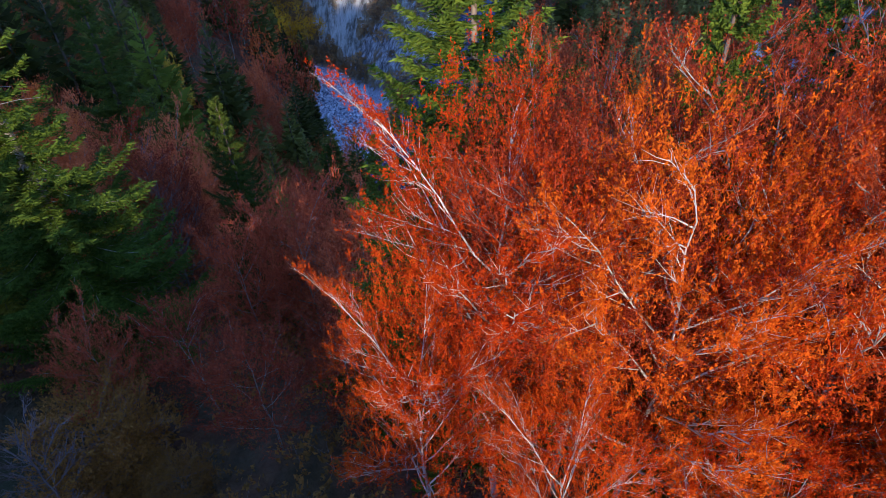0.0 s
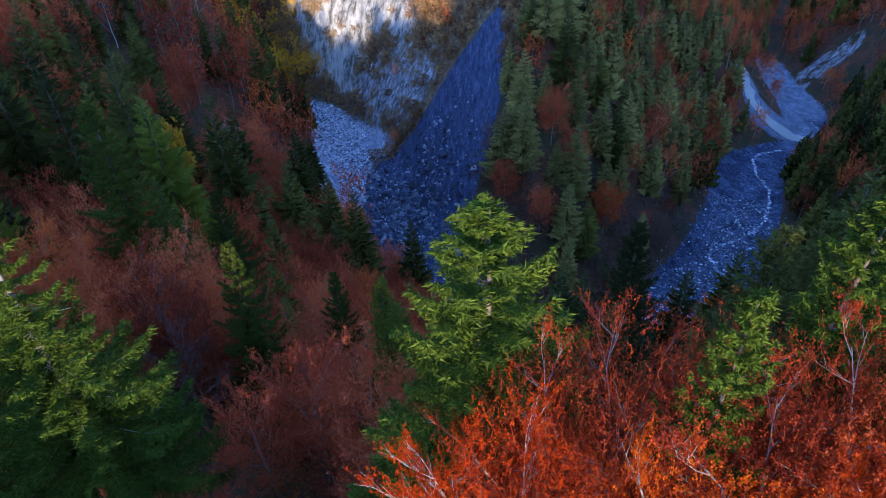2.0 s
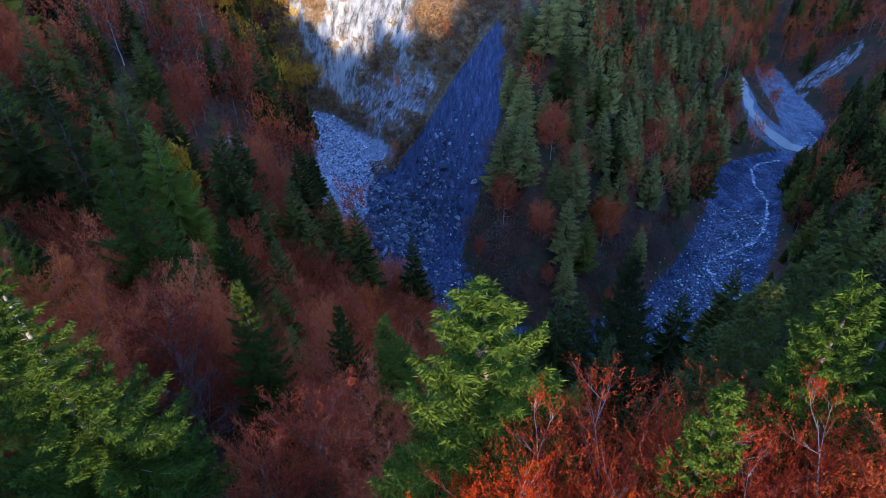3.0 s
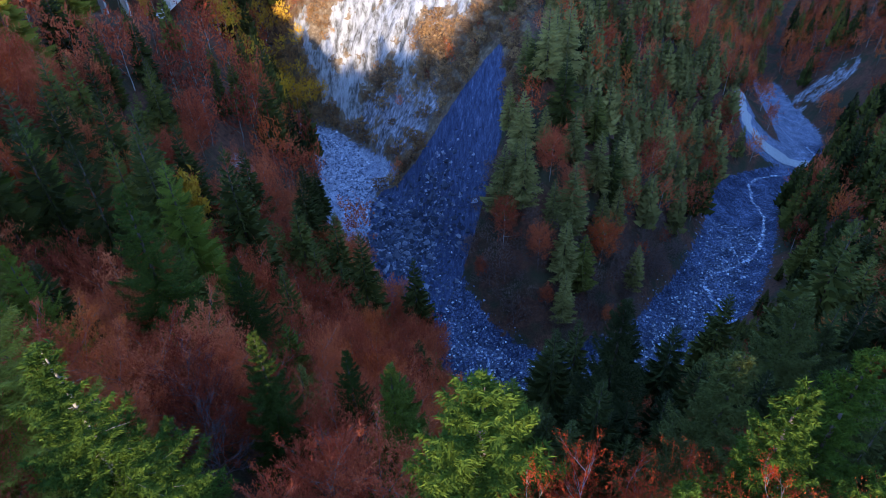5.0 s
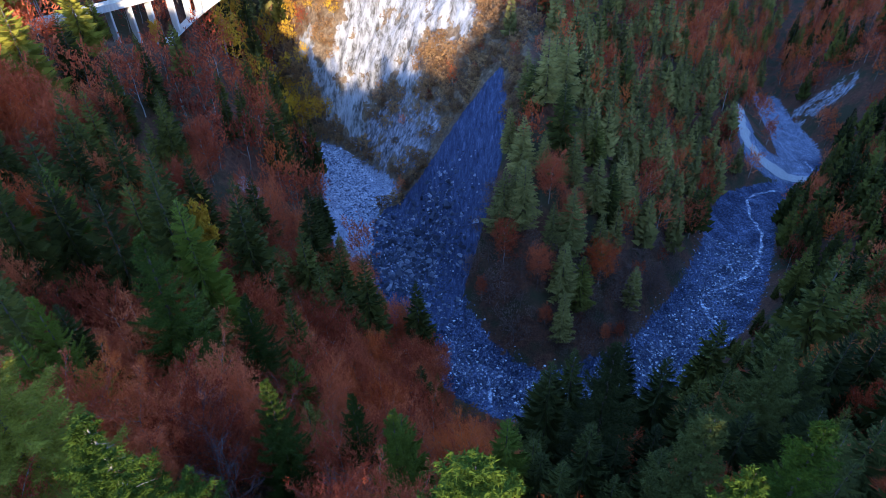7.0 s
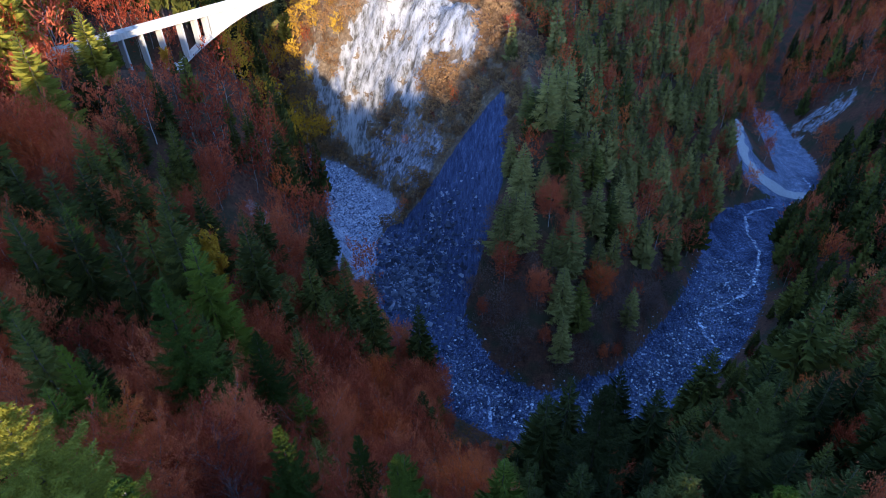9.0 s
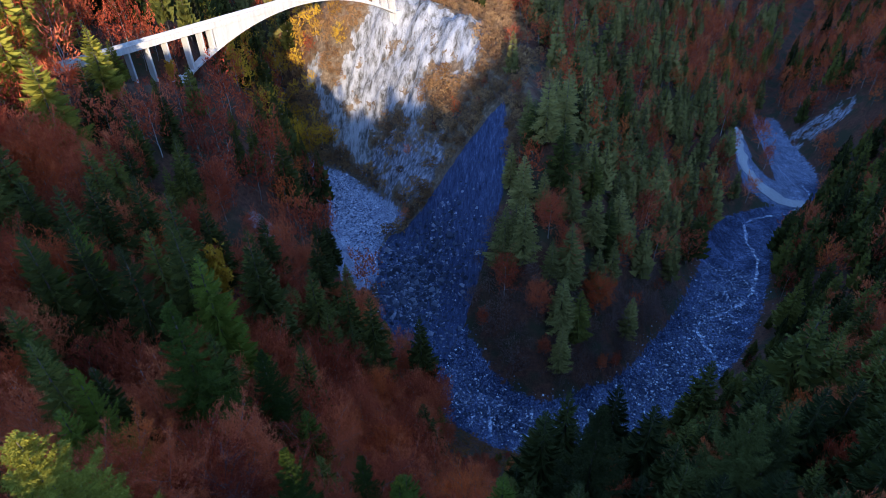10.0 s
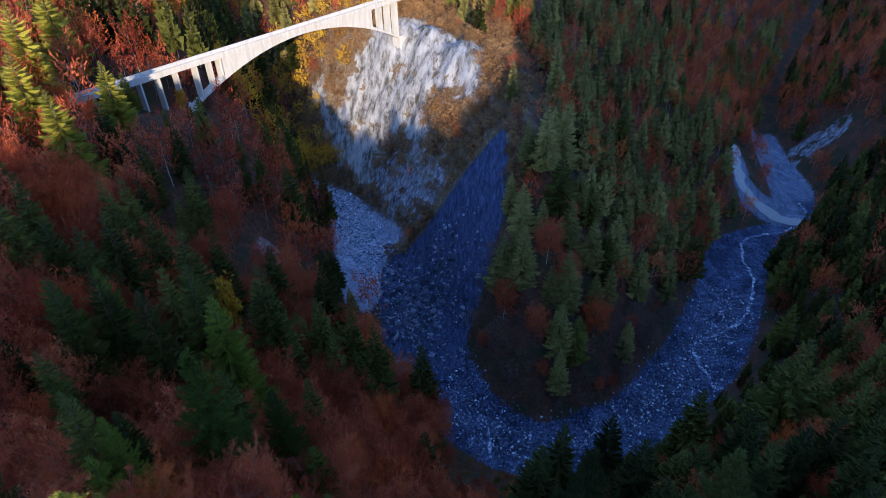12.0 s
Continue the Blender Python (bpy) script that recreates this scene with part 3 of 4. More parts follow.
def broadleaf(seed, tall, wide, detail, leaf, cover=1.0, low=0.20, haze=1.0):
    """Limb quads and crown triangles of a beech: ascending limbs that fork into fans of fine twigs, with leaves along the twigs."""
    rng = np.random.default_rng(seed)
    limbs = []
    top = tall * 0.72
    hs = np.linspace(0, top, 8)
    wob = np.cumsum(rng.normal(0, 0.12, (8, 2)), 0) * tall / 20
    stem = np.column_stack([wob, hs])
    limbs.append(tube(stem, 0.15 * tall / 20 * (1 - hs / top * 0.9) + 0.012, 7 if detail > 2 else 3))
    mains = {3: 20, 2: 13, 1: 9, 0: 5}[detail]
    subs = {3: 8, 2: 5, 1: 2, 0: 0}[detail]
    ends, ways = [], []

    def keep_line(points):
        points = np.asarray(points)
        d = np.gradient(points, axis=0)
        ends.append(points)
        ways.append(d / (np.linalg.norm(d, axis=1, keepdims=True) + 1e-9))

    turn = rng.uniform(0, 6.28)
    for i in range(mains):
        turn += 2.4 + rng.uniform(-0.4, 0.4)
        f = low + (0.97 - low) * (i + rng.uniform(0, 1)) / mains
        base = np.array([np.interp(f * top, hs, stem[:, 0]), np.interp(f * top, hs, stem[:, 1]), f * top])
        dome = math.sqrt(max(0.06, 1 - ((f - 0.40) / 0.68) ** 2))
        reach = wide * dome * rng.uniform(0.72, 1.05)
        lift = tall * (0.10 + 0.15 * f) * rng.uniform(0.75, 1.25)
        out = np.array([math.cos(turn), math.sin(turn), 0])
        s = np.linspace(0, 1, 6)
        limb = base + out * (reach * s)[:, None] + np.column_stack([0 * s, 0 * s, lift * s ** 1.15]) + rng.normal(0, 0.12, (6, 3)) * s[:, None]
        thick = (0.062 if detail == 3 else 0.046) * tall / 20 * (1.1 - f * 0.6)
        limbs.append(tube(limb, thick * (1 - s * 0.88) + 0.008, 5 if detail > 2 else 3))
        keep_line(limb[2:])
        for j in range(subs):
            g = 0.22 + 0.78 * (j + rng.uniform(0, 1)) / subs
            p = np.array([np.interp(g, s, limb[:, q]) for q in range(3)])
            a = rng.uniform(-1.0, 1.0)
            d = np.array([math.cos(turn + a), math.sin(turn + a), rng.uniform(0.35, 1.3)])
            d /= np.linalg.norm(d)
            ln = wide * 0.42 * (1.15 - g * 0.5) * rng.uniform(0.7, 1.2)
            q = p + d * ln + np.array([0, 0, 0.10 * ln])
            mid = (p + q) / 2 + rng.normal(0, 0.06, 3)
            limbs.append(tube([p, mid, q], [0.022 * tall / 20 + 0.004, 0.014, 0.005], 3))
            keep_line(p + (q - p) * np.linspace(0.2, 1.0, 6)[:, None])
            if detail > 1:
                for k in range(6 if detail == 3 else 3):
                    pp = p + (q - p) * rng.uniform(0.25, 1)
                    dd = d * 0.8 + rng.normal(0, 0.38, 3) + np.array([0, 0, 0.45])
                    qq = pp + dd / np.linalg.norm(dd) * ln * 0.5
                    limbs.append(tube([pp, (pp + qq) / 2 + rng.normal(0, 0.03, 3), qq], [0.010, 0.007, 0.003], 3) if detail == 3 else tube([pp, qq], [0.012, 0.004], 3))
                    keep_line(pp + (qq - pp) * np.linspace(0.1, 1.0, 6)[:, None])
    wood = gather(limbs)
    if cover <= 0:
        return wood, None
    ends, ways = np.concatenate(ends), np.concatenate(ways)
    scale = tall / 20
    # fine twigs: long thin blades fanning up and out from the limbs
    n = int(haze * {3: 15000, 2: 5200, 1: 2100, 0: 150}[detail])
    pick = rng.integers(0, len(ends), n)
    centre = np.array([0, 0, top * 0.45])
    start = ends[pick] + rng.normal(0, {3: 0.06, 2: 0.15, 1: 0.35, 0: 0.6}[detail], (n, 3)) * scale
    ball = rng.normal(0, 1, (n, 3))
    ball /= np.linalg.norm(ball, axis=1, keepdims=True)
    swell = 1.0 if detail > 1 else 1.7
    lumps = 1 + swell * (0.16 * np.sin(ball[:, 0] * 5 + seed) * np.sin(ball[:, 1] * 6 + 2 * seed) + 0.12 * np.sin(ball[:, 2] * 9 + seed))
    r = rng.uniform(0.2, 1, n) ** (0.4 if detail > 1 else 0.6) * lumps
    peak = ends[:, 2].max()
    shell = np.array([0, 0, peak * (0.50 + low * 0.42)]) + ball * r[:, None] * np.array([wide * 0.9, wide * 0.9, peak * (0.45 - low * 0.40)])
    start = np.where((rng.uniform(0, 1, n) < {3: 0.45, 2: 0.55, 1: 0.72, 0: 0.75}[detail])[:, None], shell, start)
    radial = start - centre
    radial /= np.linalg.norm(radial, axis=1, keepdims=True) + 1e-9
    way = ways[pick] * 0.55 + radial * 0.5 + rng.normal(0, 0.32, (n, 3)) + np.array([0, 0, 0.30])
    way /= np.linalg.norm(way, axis=1, keepdims=True)
    length = rng.uniform(0.45, 1.15, (n, 1)) * {3: 0.62, 2: 0.95, 1: 1.25, 0: 1.7}[detail] * scale
    side = np.cross(way, rng.normal(0, 1, (n, 3)))
    side /= np.linalg.norm(side, axis=1, keepdims=True) + 1e-9
    w = {3: 0.008, 2: 0.022, 1: 0.06, 0: 0.16}[detail]
    twigs = np.stack([start - side * w, start + side * w, start + way * length], 1)
    # leaves along those twigs
    m = int(cover * {3: 56000, 2: 9500, 1: 4000, 0: 400}[detail])
    on = rng.integers(0, n, m)
    at = start[on] + way[on] * length[on] * rng.uniform(0.1, 1.08, (m, 1)) + rng.normal(0, {3: 0.035, 2: 0.08, 1: 0.2, 0: 0.4}[detail], (m, 3)) * scale
    d = way[on] * 0.8 + rng.normal(0, 0.5, (m, 3))
    d /= np.linalg.norm(d, axis=1, keepdims=True)
    a = np.cross(d, rng.normal(0, 1, (m, 3)) + radial[on])
    a /= np.linalg.norm(a, axis=1, keepdims=True) + 1e-9
    size = leaf * rng.uniform(0.6, 1.35, (m, 1))
    thin = 0.42
    leaves = np.stack([at - d * size * 0.6 - a * size * thin * 0.6, at + a * size * thin, at + d * size * 0.7], 1)
    v = np.concatenate([twigs, leaves]).reshape(-1, 3)
    return wood, (v, np.arange(len(v)).reshape(-1, 3))


class Kind:
    """One model of a tree: its meshes, kept to be shared by every tree of that model."""

    def __init__(self, name, wood, crown, bark, leaves):
        self.name, self.wood, self.crown, self.bark, self.leaves = name, wood, crown, bark, leaves
        self.trunk_mesh = mesh_of("trunk", *wood, bark, True)
        self.crown_mesh = mesh_of("crown", *crown, leaves) if crown else None
        self.tall = float(wood[0][:, 2].max())

    def plant(self, x, y, tall, turn=0.0, spread=1.0, label="", category="tree", group=""):
        root = new(self.name)
        s = tall / self.tall
        root.matrix_world = pose(x, y, height_at(x, y) - 0.25, 0, 0, turn) @ Matrix.Diagonal((s * spread, s * spread, s, 1))
        part("trunk", self.trunk_mesh, root)
        if self.crown_mesh:
            part("crown", self.crown_mesh, root)
        return tagged(root, label, category, group)


rng0 = np.random.default_rng(12)
SPRUCE_NEAR = [Kind("spruce", *spruce(s, 24, w, 3, q, bare), BARK_BEECH if bare else BARK_SPRUCE, NEEDLE_FRESH) for s, w, q, bare in ((1, 4.6, 1.5, None), (2, 4.4, 1.1, None), (3, 4.4, 1.2, (-1.9, 17.0, 22.6)))]
SPRUCE_CLOSE = [Kind("spruce", *spruce(s, 24, w, 3, 1.3), BARK_SPRUCE, m) for s, w, m in ((4, 4.4, NEEDLE), (5, 4.4, NEEDLE_SHADED))]
SUNNY_CLOSE = Kind("spruce", *spruce(6, 24, 4.6, 3, 1.3), BARK_SPRUCE, NEEDLE_SUNLIT)
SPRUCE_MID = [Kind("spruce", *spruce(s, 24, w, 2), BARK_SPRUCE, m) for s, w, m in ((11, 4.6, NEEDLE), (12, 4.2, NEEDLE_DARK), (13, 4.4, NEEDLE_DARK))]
SPRUCE_FAR = [Kind("spruce", *spruce(s, 24, w, 1), BARK_SPRUCE, m) for s, w, m in ((21, 4.3, NEEDLE_DARK), (22, 3.9, NEEDLE_GREY_LIT), (23, 4.1, NEEDLE_DARK))]
SHADED_MID = Kind("spruce", *spruce(15, 24, 4.4, 2), BARK_SPRUCE, NEEDLE_SHADED)
BEECH_NEAR = [Kind("beech", *broadleaf(s, 22, w, 3, l, c, 0.38, h), b, m) for s, w, l, c, h, b, m in ((31, 5.0, 0.070, 1.5, 0.4, BARK_PALE, LEAF_ORANGE), (32, 4.7, 0.064, 1.4, 0.7, BARK_BEECH, LEAF_RED))]
BEECH_MID = [Kind("beech", *broadleaf(s, 20, w, 2, 0.17, c), BARK_BEECH, m) for s, w, c, m in ((41, 4.8, 1.0, LEAF_BROWN), (42, 4.6, 1.1, LEAF_RUST), (43, 4.6, 0.3, LEAF_BROWN))]
BEECH_FAR = [Kind("beech", *broadleaf(s, 19, w, 1, 0.27, c), BARK_PALE, m) for s, w, c, m in ((51, 4.6, 1.0, LEAF_BROWN), (52, 4.4, 1.1, LEAF_RUST), (53, 4.2, 0.3, LEAF_BROWN))]
PLACED = []


def stand(kind, x, y, top, spread=1.0, label="", category="tree", group="", least=9.0):
    """A tree whose tip reaches the height top."""
    tall = max(top - height_at(x, y), least)
    PLACED.append((x, y))
    return kind.plant(x, y, tall, (x * 37 + y * 91) % 360, spread, label, category, group)


# single trees in the foreground
stand(SPRUCE_NEAR[0], -0.9, 17.7, 117.3, 1.35, "light green spruce with drooping boughs above orange beeches", "spruce")
stand(SPRUCE_NEAR[2], -23.4, 19.4, 116.2, 1.3, "dense green spruce with a bare pale stretch of trunk", "spruce")
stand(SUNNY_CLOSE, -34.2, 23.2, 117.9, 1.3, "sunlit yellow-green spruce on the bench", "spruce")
stand(SPRUCE_NEAR[1], 12.1, 17.3, 118.6, 0.8, "blue-green young spruce among red beeches", "spruce")
stand(SPRUCE_NEAR[1], 6.8, 13.3, 117.5, 0.72, "slim fresh green spruce among red beeches", "spruce")
stand(SPRUCE_NEAR[0], 15.5, 14.8, 117.0, 0.85, "fresh green spruce beside orange beeches", "spruce")
stand(SPRUCE_NEAR[0], -2.9, 21.5, 108.5, 0.8, "dark green spruce in the shade of a taller one", "spruce")
stand(SPRUCE_NEAR[1], 19.5, 24.0, 114.0, 0.9, "green spruce on the steep wooded slope", "spruce")
for x, y, top, w in ((-40, 50.5, 106.3, 1.05), (-20.7, 34.4, 102.4, 0.85), (-14.2, 38, 96.7, 0.8), (-9.1, 33.9, 99.8, 0.85), (14.7, 27, 110.3, 0.95), (-44, 38.5, 107.4, 0.8)):
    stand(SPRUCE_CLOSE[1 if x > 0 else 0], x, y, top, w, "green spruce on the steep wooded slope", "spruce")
for x, y, top, w, k in ((0.4, 10.6, 114.6, 1.0, 0), (5.4, 9.0, 114.9, 1.0, 0), (10.6, 8.2, 115.6, 1.0, 0), (-2.0, 7.6, 110.5, 0.8, 0), (15.5, 9.2, 115.0, 0.9, 0), (2.6, 5.6, 108.0, 0.9, 0), (7.8, 4.8, 107.5, 0.9, 0), (12.6, 4.0, 108.5, 0.9, 0)):
    stand(BEECH_NEAR[k], x, y, top, w, "orange beech in autumn leaf with pale grey limbs", "beech", "orange beeches")
for x, y, top, w in ((4.6, 14.6, 114.4, 1.2), (1.8, 12.9, 113.4, 1.15), (8.6, 11.2, 115.2, 1.25), (3.2, 10.9, 113.8, 1.2), (14.2, 10.6, 116.0, 1.3), (17.6, 12.4, 115.2, 1.3), (10.8, 15.4, 113.8, 1.2), (12.5, 12.6, 115.0, 1.15)):
    stand(BEECH_NEAR[1], x, y, top, w, "red beech with thinning autumn leaf and pale twigs", "beech", "red beeches")
for x, y, top, w in ((-31, 41.7, 97.5, 1.1), (-34, 33, 102, 1.1), (-27.5, 33.5, 99, 1.0), (-39, 31, 106, 1.0), (-12.5, 25.5, 102, 0.9), (-15.5, 22.5, 101, 0.9), (-6.0, 20.0, 101.5, 1.1)):
    stand(BEECH_MID[0], x, y, top, w, "brown beech with fine bare twigs on the slope", "beech", "brown beeches")
stand(BEECH_MID[0], -9.0, 26.8, 99.5, 1.2, "rust-red beech on the steep slope", "beech", "red beeches")

for x, y, top, w in ((-10.2, 11.8, 102.8, 1.1), (-7.0, 15.0, 101.0, 1.1), (-14.8, 14.5, 102.0, 1.1), (-19.5, 13.5, 101.5, 1.0)):
    stand(BEECH_MID[0], x, y, top, w, "small dark red beech in deep shade", "beech", "red beeches")
SHRUB = Kind("shrub", *broadleaf(91, 6, 3.0, 3, 0.085, 0.6, 0.05), TWIG, LEAF_SHRUB)
for x, y, top, w in ((-17.3, 9.7, 96.4, 1.3), (-14.0, 9.1, 96.0, 1.2), (-18.5, 10.5, 98.8, 1.2)):
    stand(SHRUB, x, y, top, w, "rounded olive and rust-brown shrub on the bench", "shrub", "shrubs on the bench", 3.0)
BARE = Kind("bare_tree", *broadleaf(61, 10, 2.4, 3, 0.1, 0.0), TWIG, None)
for x, y, top in ((-18.0, 7.2, 101.0), (-30, 36, 98), (-25.5, 30.5, 98.5), (-13, 30, 96)):
    stand(BARE, x, y, top, 1.0, "leafless tree with fine grey twigs", "tree", "leafless trees")

# spruces that stand out on the hill's slope
HILL_SPRUCE = (
    (-65.8, 69.8, 103.8), (-61.3, 78.9, 96.9), (-56.5, 111.7, 78.8), (-63.3, 100.6, 89.4), (-86.1, 82.8, 113.2), (-80.3, 101.3, 102.8),
    (-76.8, 120, 95.3), (-84.7, 131.4, 101.6), (-85.1, 117.4, 104.2), (-73.6, 142, 86.5), (-79.9, 154.1, 87.5), (-42.1, 99.8, 72.9),
    (-35.8, 103.9, 67.2), (-29.5, 100.2, 65.6), (-53.1, 74.2, 101.5), (-67.4, 61.9, 107.8), (-48.6, 91, 86), (-54.2, 63.2, 105),
    (-47.4, 69.9, 98.6), (-33, 55.9, 93), (-33.8, 69.8, 80.3), (-47.5, 87.1, 92.2), (-80.8, 95.9, 104.8), (-62.5, 89.1, 98.4), (-56.0, 45.1, 105.6), (-61.8, 64.4, 107.0), (-64.4, 59.3, 109.0),
)
SIDE_SPRUCE = (
    (16.2, 59.1, 80.3), (37.4, 52.3, 89.3), (49, 63.6, 84.4), (86.1, 112.6, 61.3), (68.7, 106.8, 55.3), (57.1, 68.7, 81.6), (48.7, 77.6, 71.7),
    (8.3, 60.2, 78.9), (13.9, 73.9, 68), (24.2, 80.1, 63.9), (31.1, 48.7, 96.8), (59.6, 88.2, 79.8), (13.2, 47.9, 95.8), (7.9, 63.9, 73),
    (46.2, 93.2, 58.4), (89.5, 125.1, 53.6), (46.4, 70.2, 76.9), (43, 60, 85.6), (92.1, 151.1, 36.7), (26.7, 66.4, 74.8), (-19.3, 106.3, 54),
)
BANK_SPRUCE = ((-53.4, 143.0, 55.2), (-45.5, 134.2, 48.1), (-38.6, 125.9, 46.5), (-31.6, 119.6, 39.9), (-25.1, 115.3, 38.7), (-17.5, 107.5, 33.4), (-41.8, 110.9, 55.6), (-32.3, 102.3, 50.6))
SUN_SPRUCE = ((-99.8, 133.7, 116), (-95.0, 107.9, 118.5), (-124.9, 154.2, 130), (-107, 116, 124), (-117.2, 132.1, 130), (-104.0, 146.0, 109))
for i, (x, y, top) in enumerate(HILL_SPRUCE):
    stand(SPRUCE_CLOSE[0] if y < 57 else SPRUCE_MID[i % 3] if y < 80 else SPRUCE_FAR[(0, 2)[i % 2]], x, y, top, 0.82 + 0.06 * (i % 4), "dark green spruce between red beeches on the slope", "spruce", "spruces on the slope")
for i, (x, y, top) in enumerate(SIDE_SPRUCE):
    stand((SPRUCE_CLOSE[1] if y < 58 else SHADED_MID if y < 82 else SPRUCE_FAR[(0, 2)[i % 2]]), x, y, top, 0.9 + 0.06 * (i % 4), "dark spruce in the shade above the stream", "spruce", "spruces above the stream")
for i, (x, y, top) in enumerate(BANK_SPRUCE):
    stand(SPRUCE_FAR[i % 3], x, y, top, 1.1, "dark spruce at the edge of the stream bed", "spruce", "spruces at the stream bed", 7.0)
SUNNY = Kind("spruce", *spruce(14, 24, 4.3, 2), BARK_SPRUCE, NEEDLE_SUNLIT)
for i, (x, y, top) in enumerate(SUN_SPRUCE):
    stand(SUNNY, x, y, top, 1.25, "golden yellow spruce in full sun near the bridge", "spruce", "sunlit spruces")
for x, y, top in ((-119, 126, 117), (-112, 131, 112), (-104, 130, 108), (-126, 140, 118)):
    stand(BEECH_FAR[1], x, y, top, 1.1, "sunlit orange-red beech near the bridge", "beech", "sunlit beeches")
GOLD = Kind("golden_tree", *broadleaf(71, 10, 2.4, 1, 0.4, 1.0), BARK_PALE, LEAF_GOLD)
for x, y, top in ((-98.0, 161.0, 98.5), (-60.5, 91.5, 84)):
    stand(GOLD, x, y, top, 0.8, "small tree with golden yellow leaves", "tree", "golden trees", 6)


# ---- the rest of the wood ----
TRACK_LINE = ((132, 335), (121, 300), (119, 282), (127, 274), (142, 275), (155, 273))


def in_sight(x, y, z):
    """Whether the camera's line of sight to a tip clears the land, so that hidden trees are not grown."""
    seen = np.zeros(x.shape, bool)
    for ez in (128.0, 145.0, 161.0):
        clear = np.ones(x.shape, bool)
        for f in np.linspace(0.12, 0.97, 30):
            clear &= level(x * f, y * f) < ez + (z - ez) * f + 1.0
        seen |= clear
    return seen


def scatter(step, y0, y1, seed):
    """Jittered places over a wedge of land sized to the camera's view."""
    rng = np.random.default_rng(seed)
    ys, out = np.arange(y0, y1, step * 0.87), []
    for r, y in enumerate(ys):
        xs = np.arange(-0.92 * y - 32, 0.86 * y + 22, step) + (r % 2) * step / 2
        out.append(np.column_stack([xs, np.full(len(xs), y)]))
    out = np.concatenate(out)
    return out + rng.uniform(-0.38, 0.38, out.shape) * step


def plant_wood():
    rng = np.random.default_rng(77)
    places = np.concatenate([scatter(5.9, 13, 105, 1), scatter(7.0, 105, 230, 2), scatter(7.4, 230, 470, 3), scatter(10.0, 470, 760, 4)])
    x, y = places.T
    z = height(x, y)
    _, near, bank = land(x, y)
    patch, patch2 = fractal(x, y, 45, 21, 3), fractal(x, y, 28, 22, 3)
    rock = np.maximum(np.maximum(rock_zone(x, y), patch_of(x, y, SCREE, 3.0)), np.maximum(shale_zone(x, y), np.maximum(patch_of(x, y, VALLEY_FLAT, 14.0), patch_of(x, y, SLIP, 8.0))))
    grass = np.maximum(blob(x, y, -50, 215, 62, 45, -35), blob(x, y, 20, 285, 9, 9)) * (bank > 0.5)
    ux, uy = math.cos(radians(55.8)), math.sin(radians(55.8))
    u, v = (x + 97.5) * ux + (y - 166.8) * uy, np.abs(-(x + 97.5) * uy + (y - 166.8) * ux)
    taken = np.array(PLACED)
    lane = along(np.array(TRACK_LINE, float), 2.0)
    thin = rng.uniform(0, 1, len(x))
    keep = ((near > 1.5) | (x < -30)) & ~(rock > 0.3) & ~((v < 5.5) & (u > -36) & (u < 125)) & ~((np.abs(x) < 9) & (y < 8))
    keep &= ~((np.abs(x - 186) < 9) & (np.abs(y - 328) < 24)) & ~((np.hypot(x + 65, y - 128) < 5))
    keep &= np.min(np.hypot(x[:, None] - taken[None, :, 0], y[:, None] - taken[None, :, 1]), axis=1) > 3.3
    keep &= np.min(np.hypot(x[:, None] - lane[None, :, 0], y[:, None] - lane[None, :, 1]), axis=1) > 6.5
    keep &= ~((dark_rock(x, y) > 0.5) & (thin < 0.7) & (bank > 0.5))
    keep &= ~((x > -30) & (x < 26) & (y < 26)) & (np.hypot(x, y) > 34)
    # trees close to the stream are kept low to fit the camera's view
    hill = bank < 0.5
    tall_s = rng.uniform(15, 26, len(x)) * np.where(bank > 0.5, 0.9, 1.0)
    tall_b = rng.uniform(13.5, 19, len(x)) * np.where(y > 230, 0.9, 1.0)
    low_bank = hill & (near < 26) & (x > -14) & (y < 172)
    tall_s = np.where(low_bank, 6 + near * 0.55, tall_s)
    tall_b = np.where(low_bank, 4 + near * 0.42, tall_b)
    # the slope under the bridge's approach is kept low
    ahead = (x + 97.5) * uy - (y - 166.8) * ux
    front = (ahead > -6) & (ahead < 70) & (u > -32) & (u < 45)
    limit = np.maximum(95 + 0.33 * np.maximum(ahead, 0) - z, 0.5)
    tall_s, tall_b = np.where(front, np.minimum(tall_s, limit), tall_s), np.where(front, np.minimum(tall_b, limit), tall_b)
    bend = np.where((np.abs(x - 3) < 13) & (y > 40) & (y < 100), np.maximum(140 - 1.27 * y - z, 0.5), 99)
    tall_s, tall_b = np.minimum(tall_s, bend), np.minimum(tall_b, bend)
    keep &= tall_b > 2.0
    keep &= in_sight(x, y, z + tall_s)
    p = rng.uniform(0, 1, len(x))
    spruce_share = np.where(hill & (x < 2), 0.17 + 0.16 * patch, np.where(hill, 0.72 + 0.2 * patch, 0.66 + 0.34 * patch))
    spruce_share = np.where((y > 300) & (x > 90), 0.18 + 0.45 * patch, spruce_share)
    spruce_share = np.where((bank > 0.5) & (near < 8) & (y < 170), 0.25, spruce_share)
    spruce_share = np.where((x < -60) & (y > 175), 0.5 + 0.3 * patch, spruce_share)
    spruce_share = np.where(grass > 0.3, 0.03, spruce_share)
    far = np.hypot(x, y)
    keep &= ~((y > 470) & (x < 60))
    order = np.argsort(far)
    things = {"spruce": 0, "beech": 0}
    rest = {}
    for i in order[keep[order]]:
        red = patch2[i] + rng.uniform(-0.5, 0.5)
        turn = rng.uniform(0, 360)
        if p[i] < spruce_share[i]:
            spread = rng.uniform(0.85, 1.2) * (1.22 if not hill[i] else 1.0)
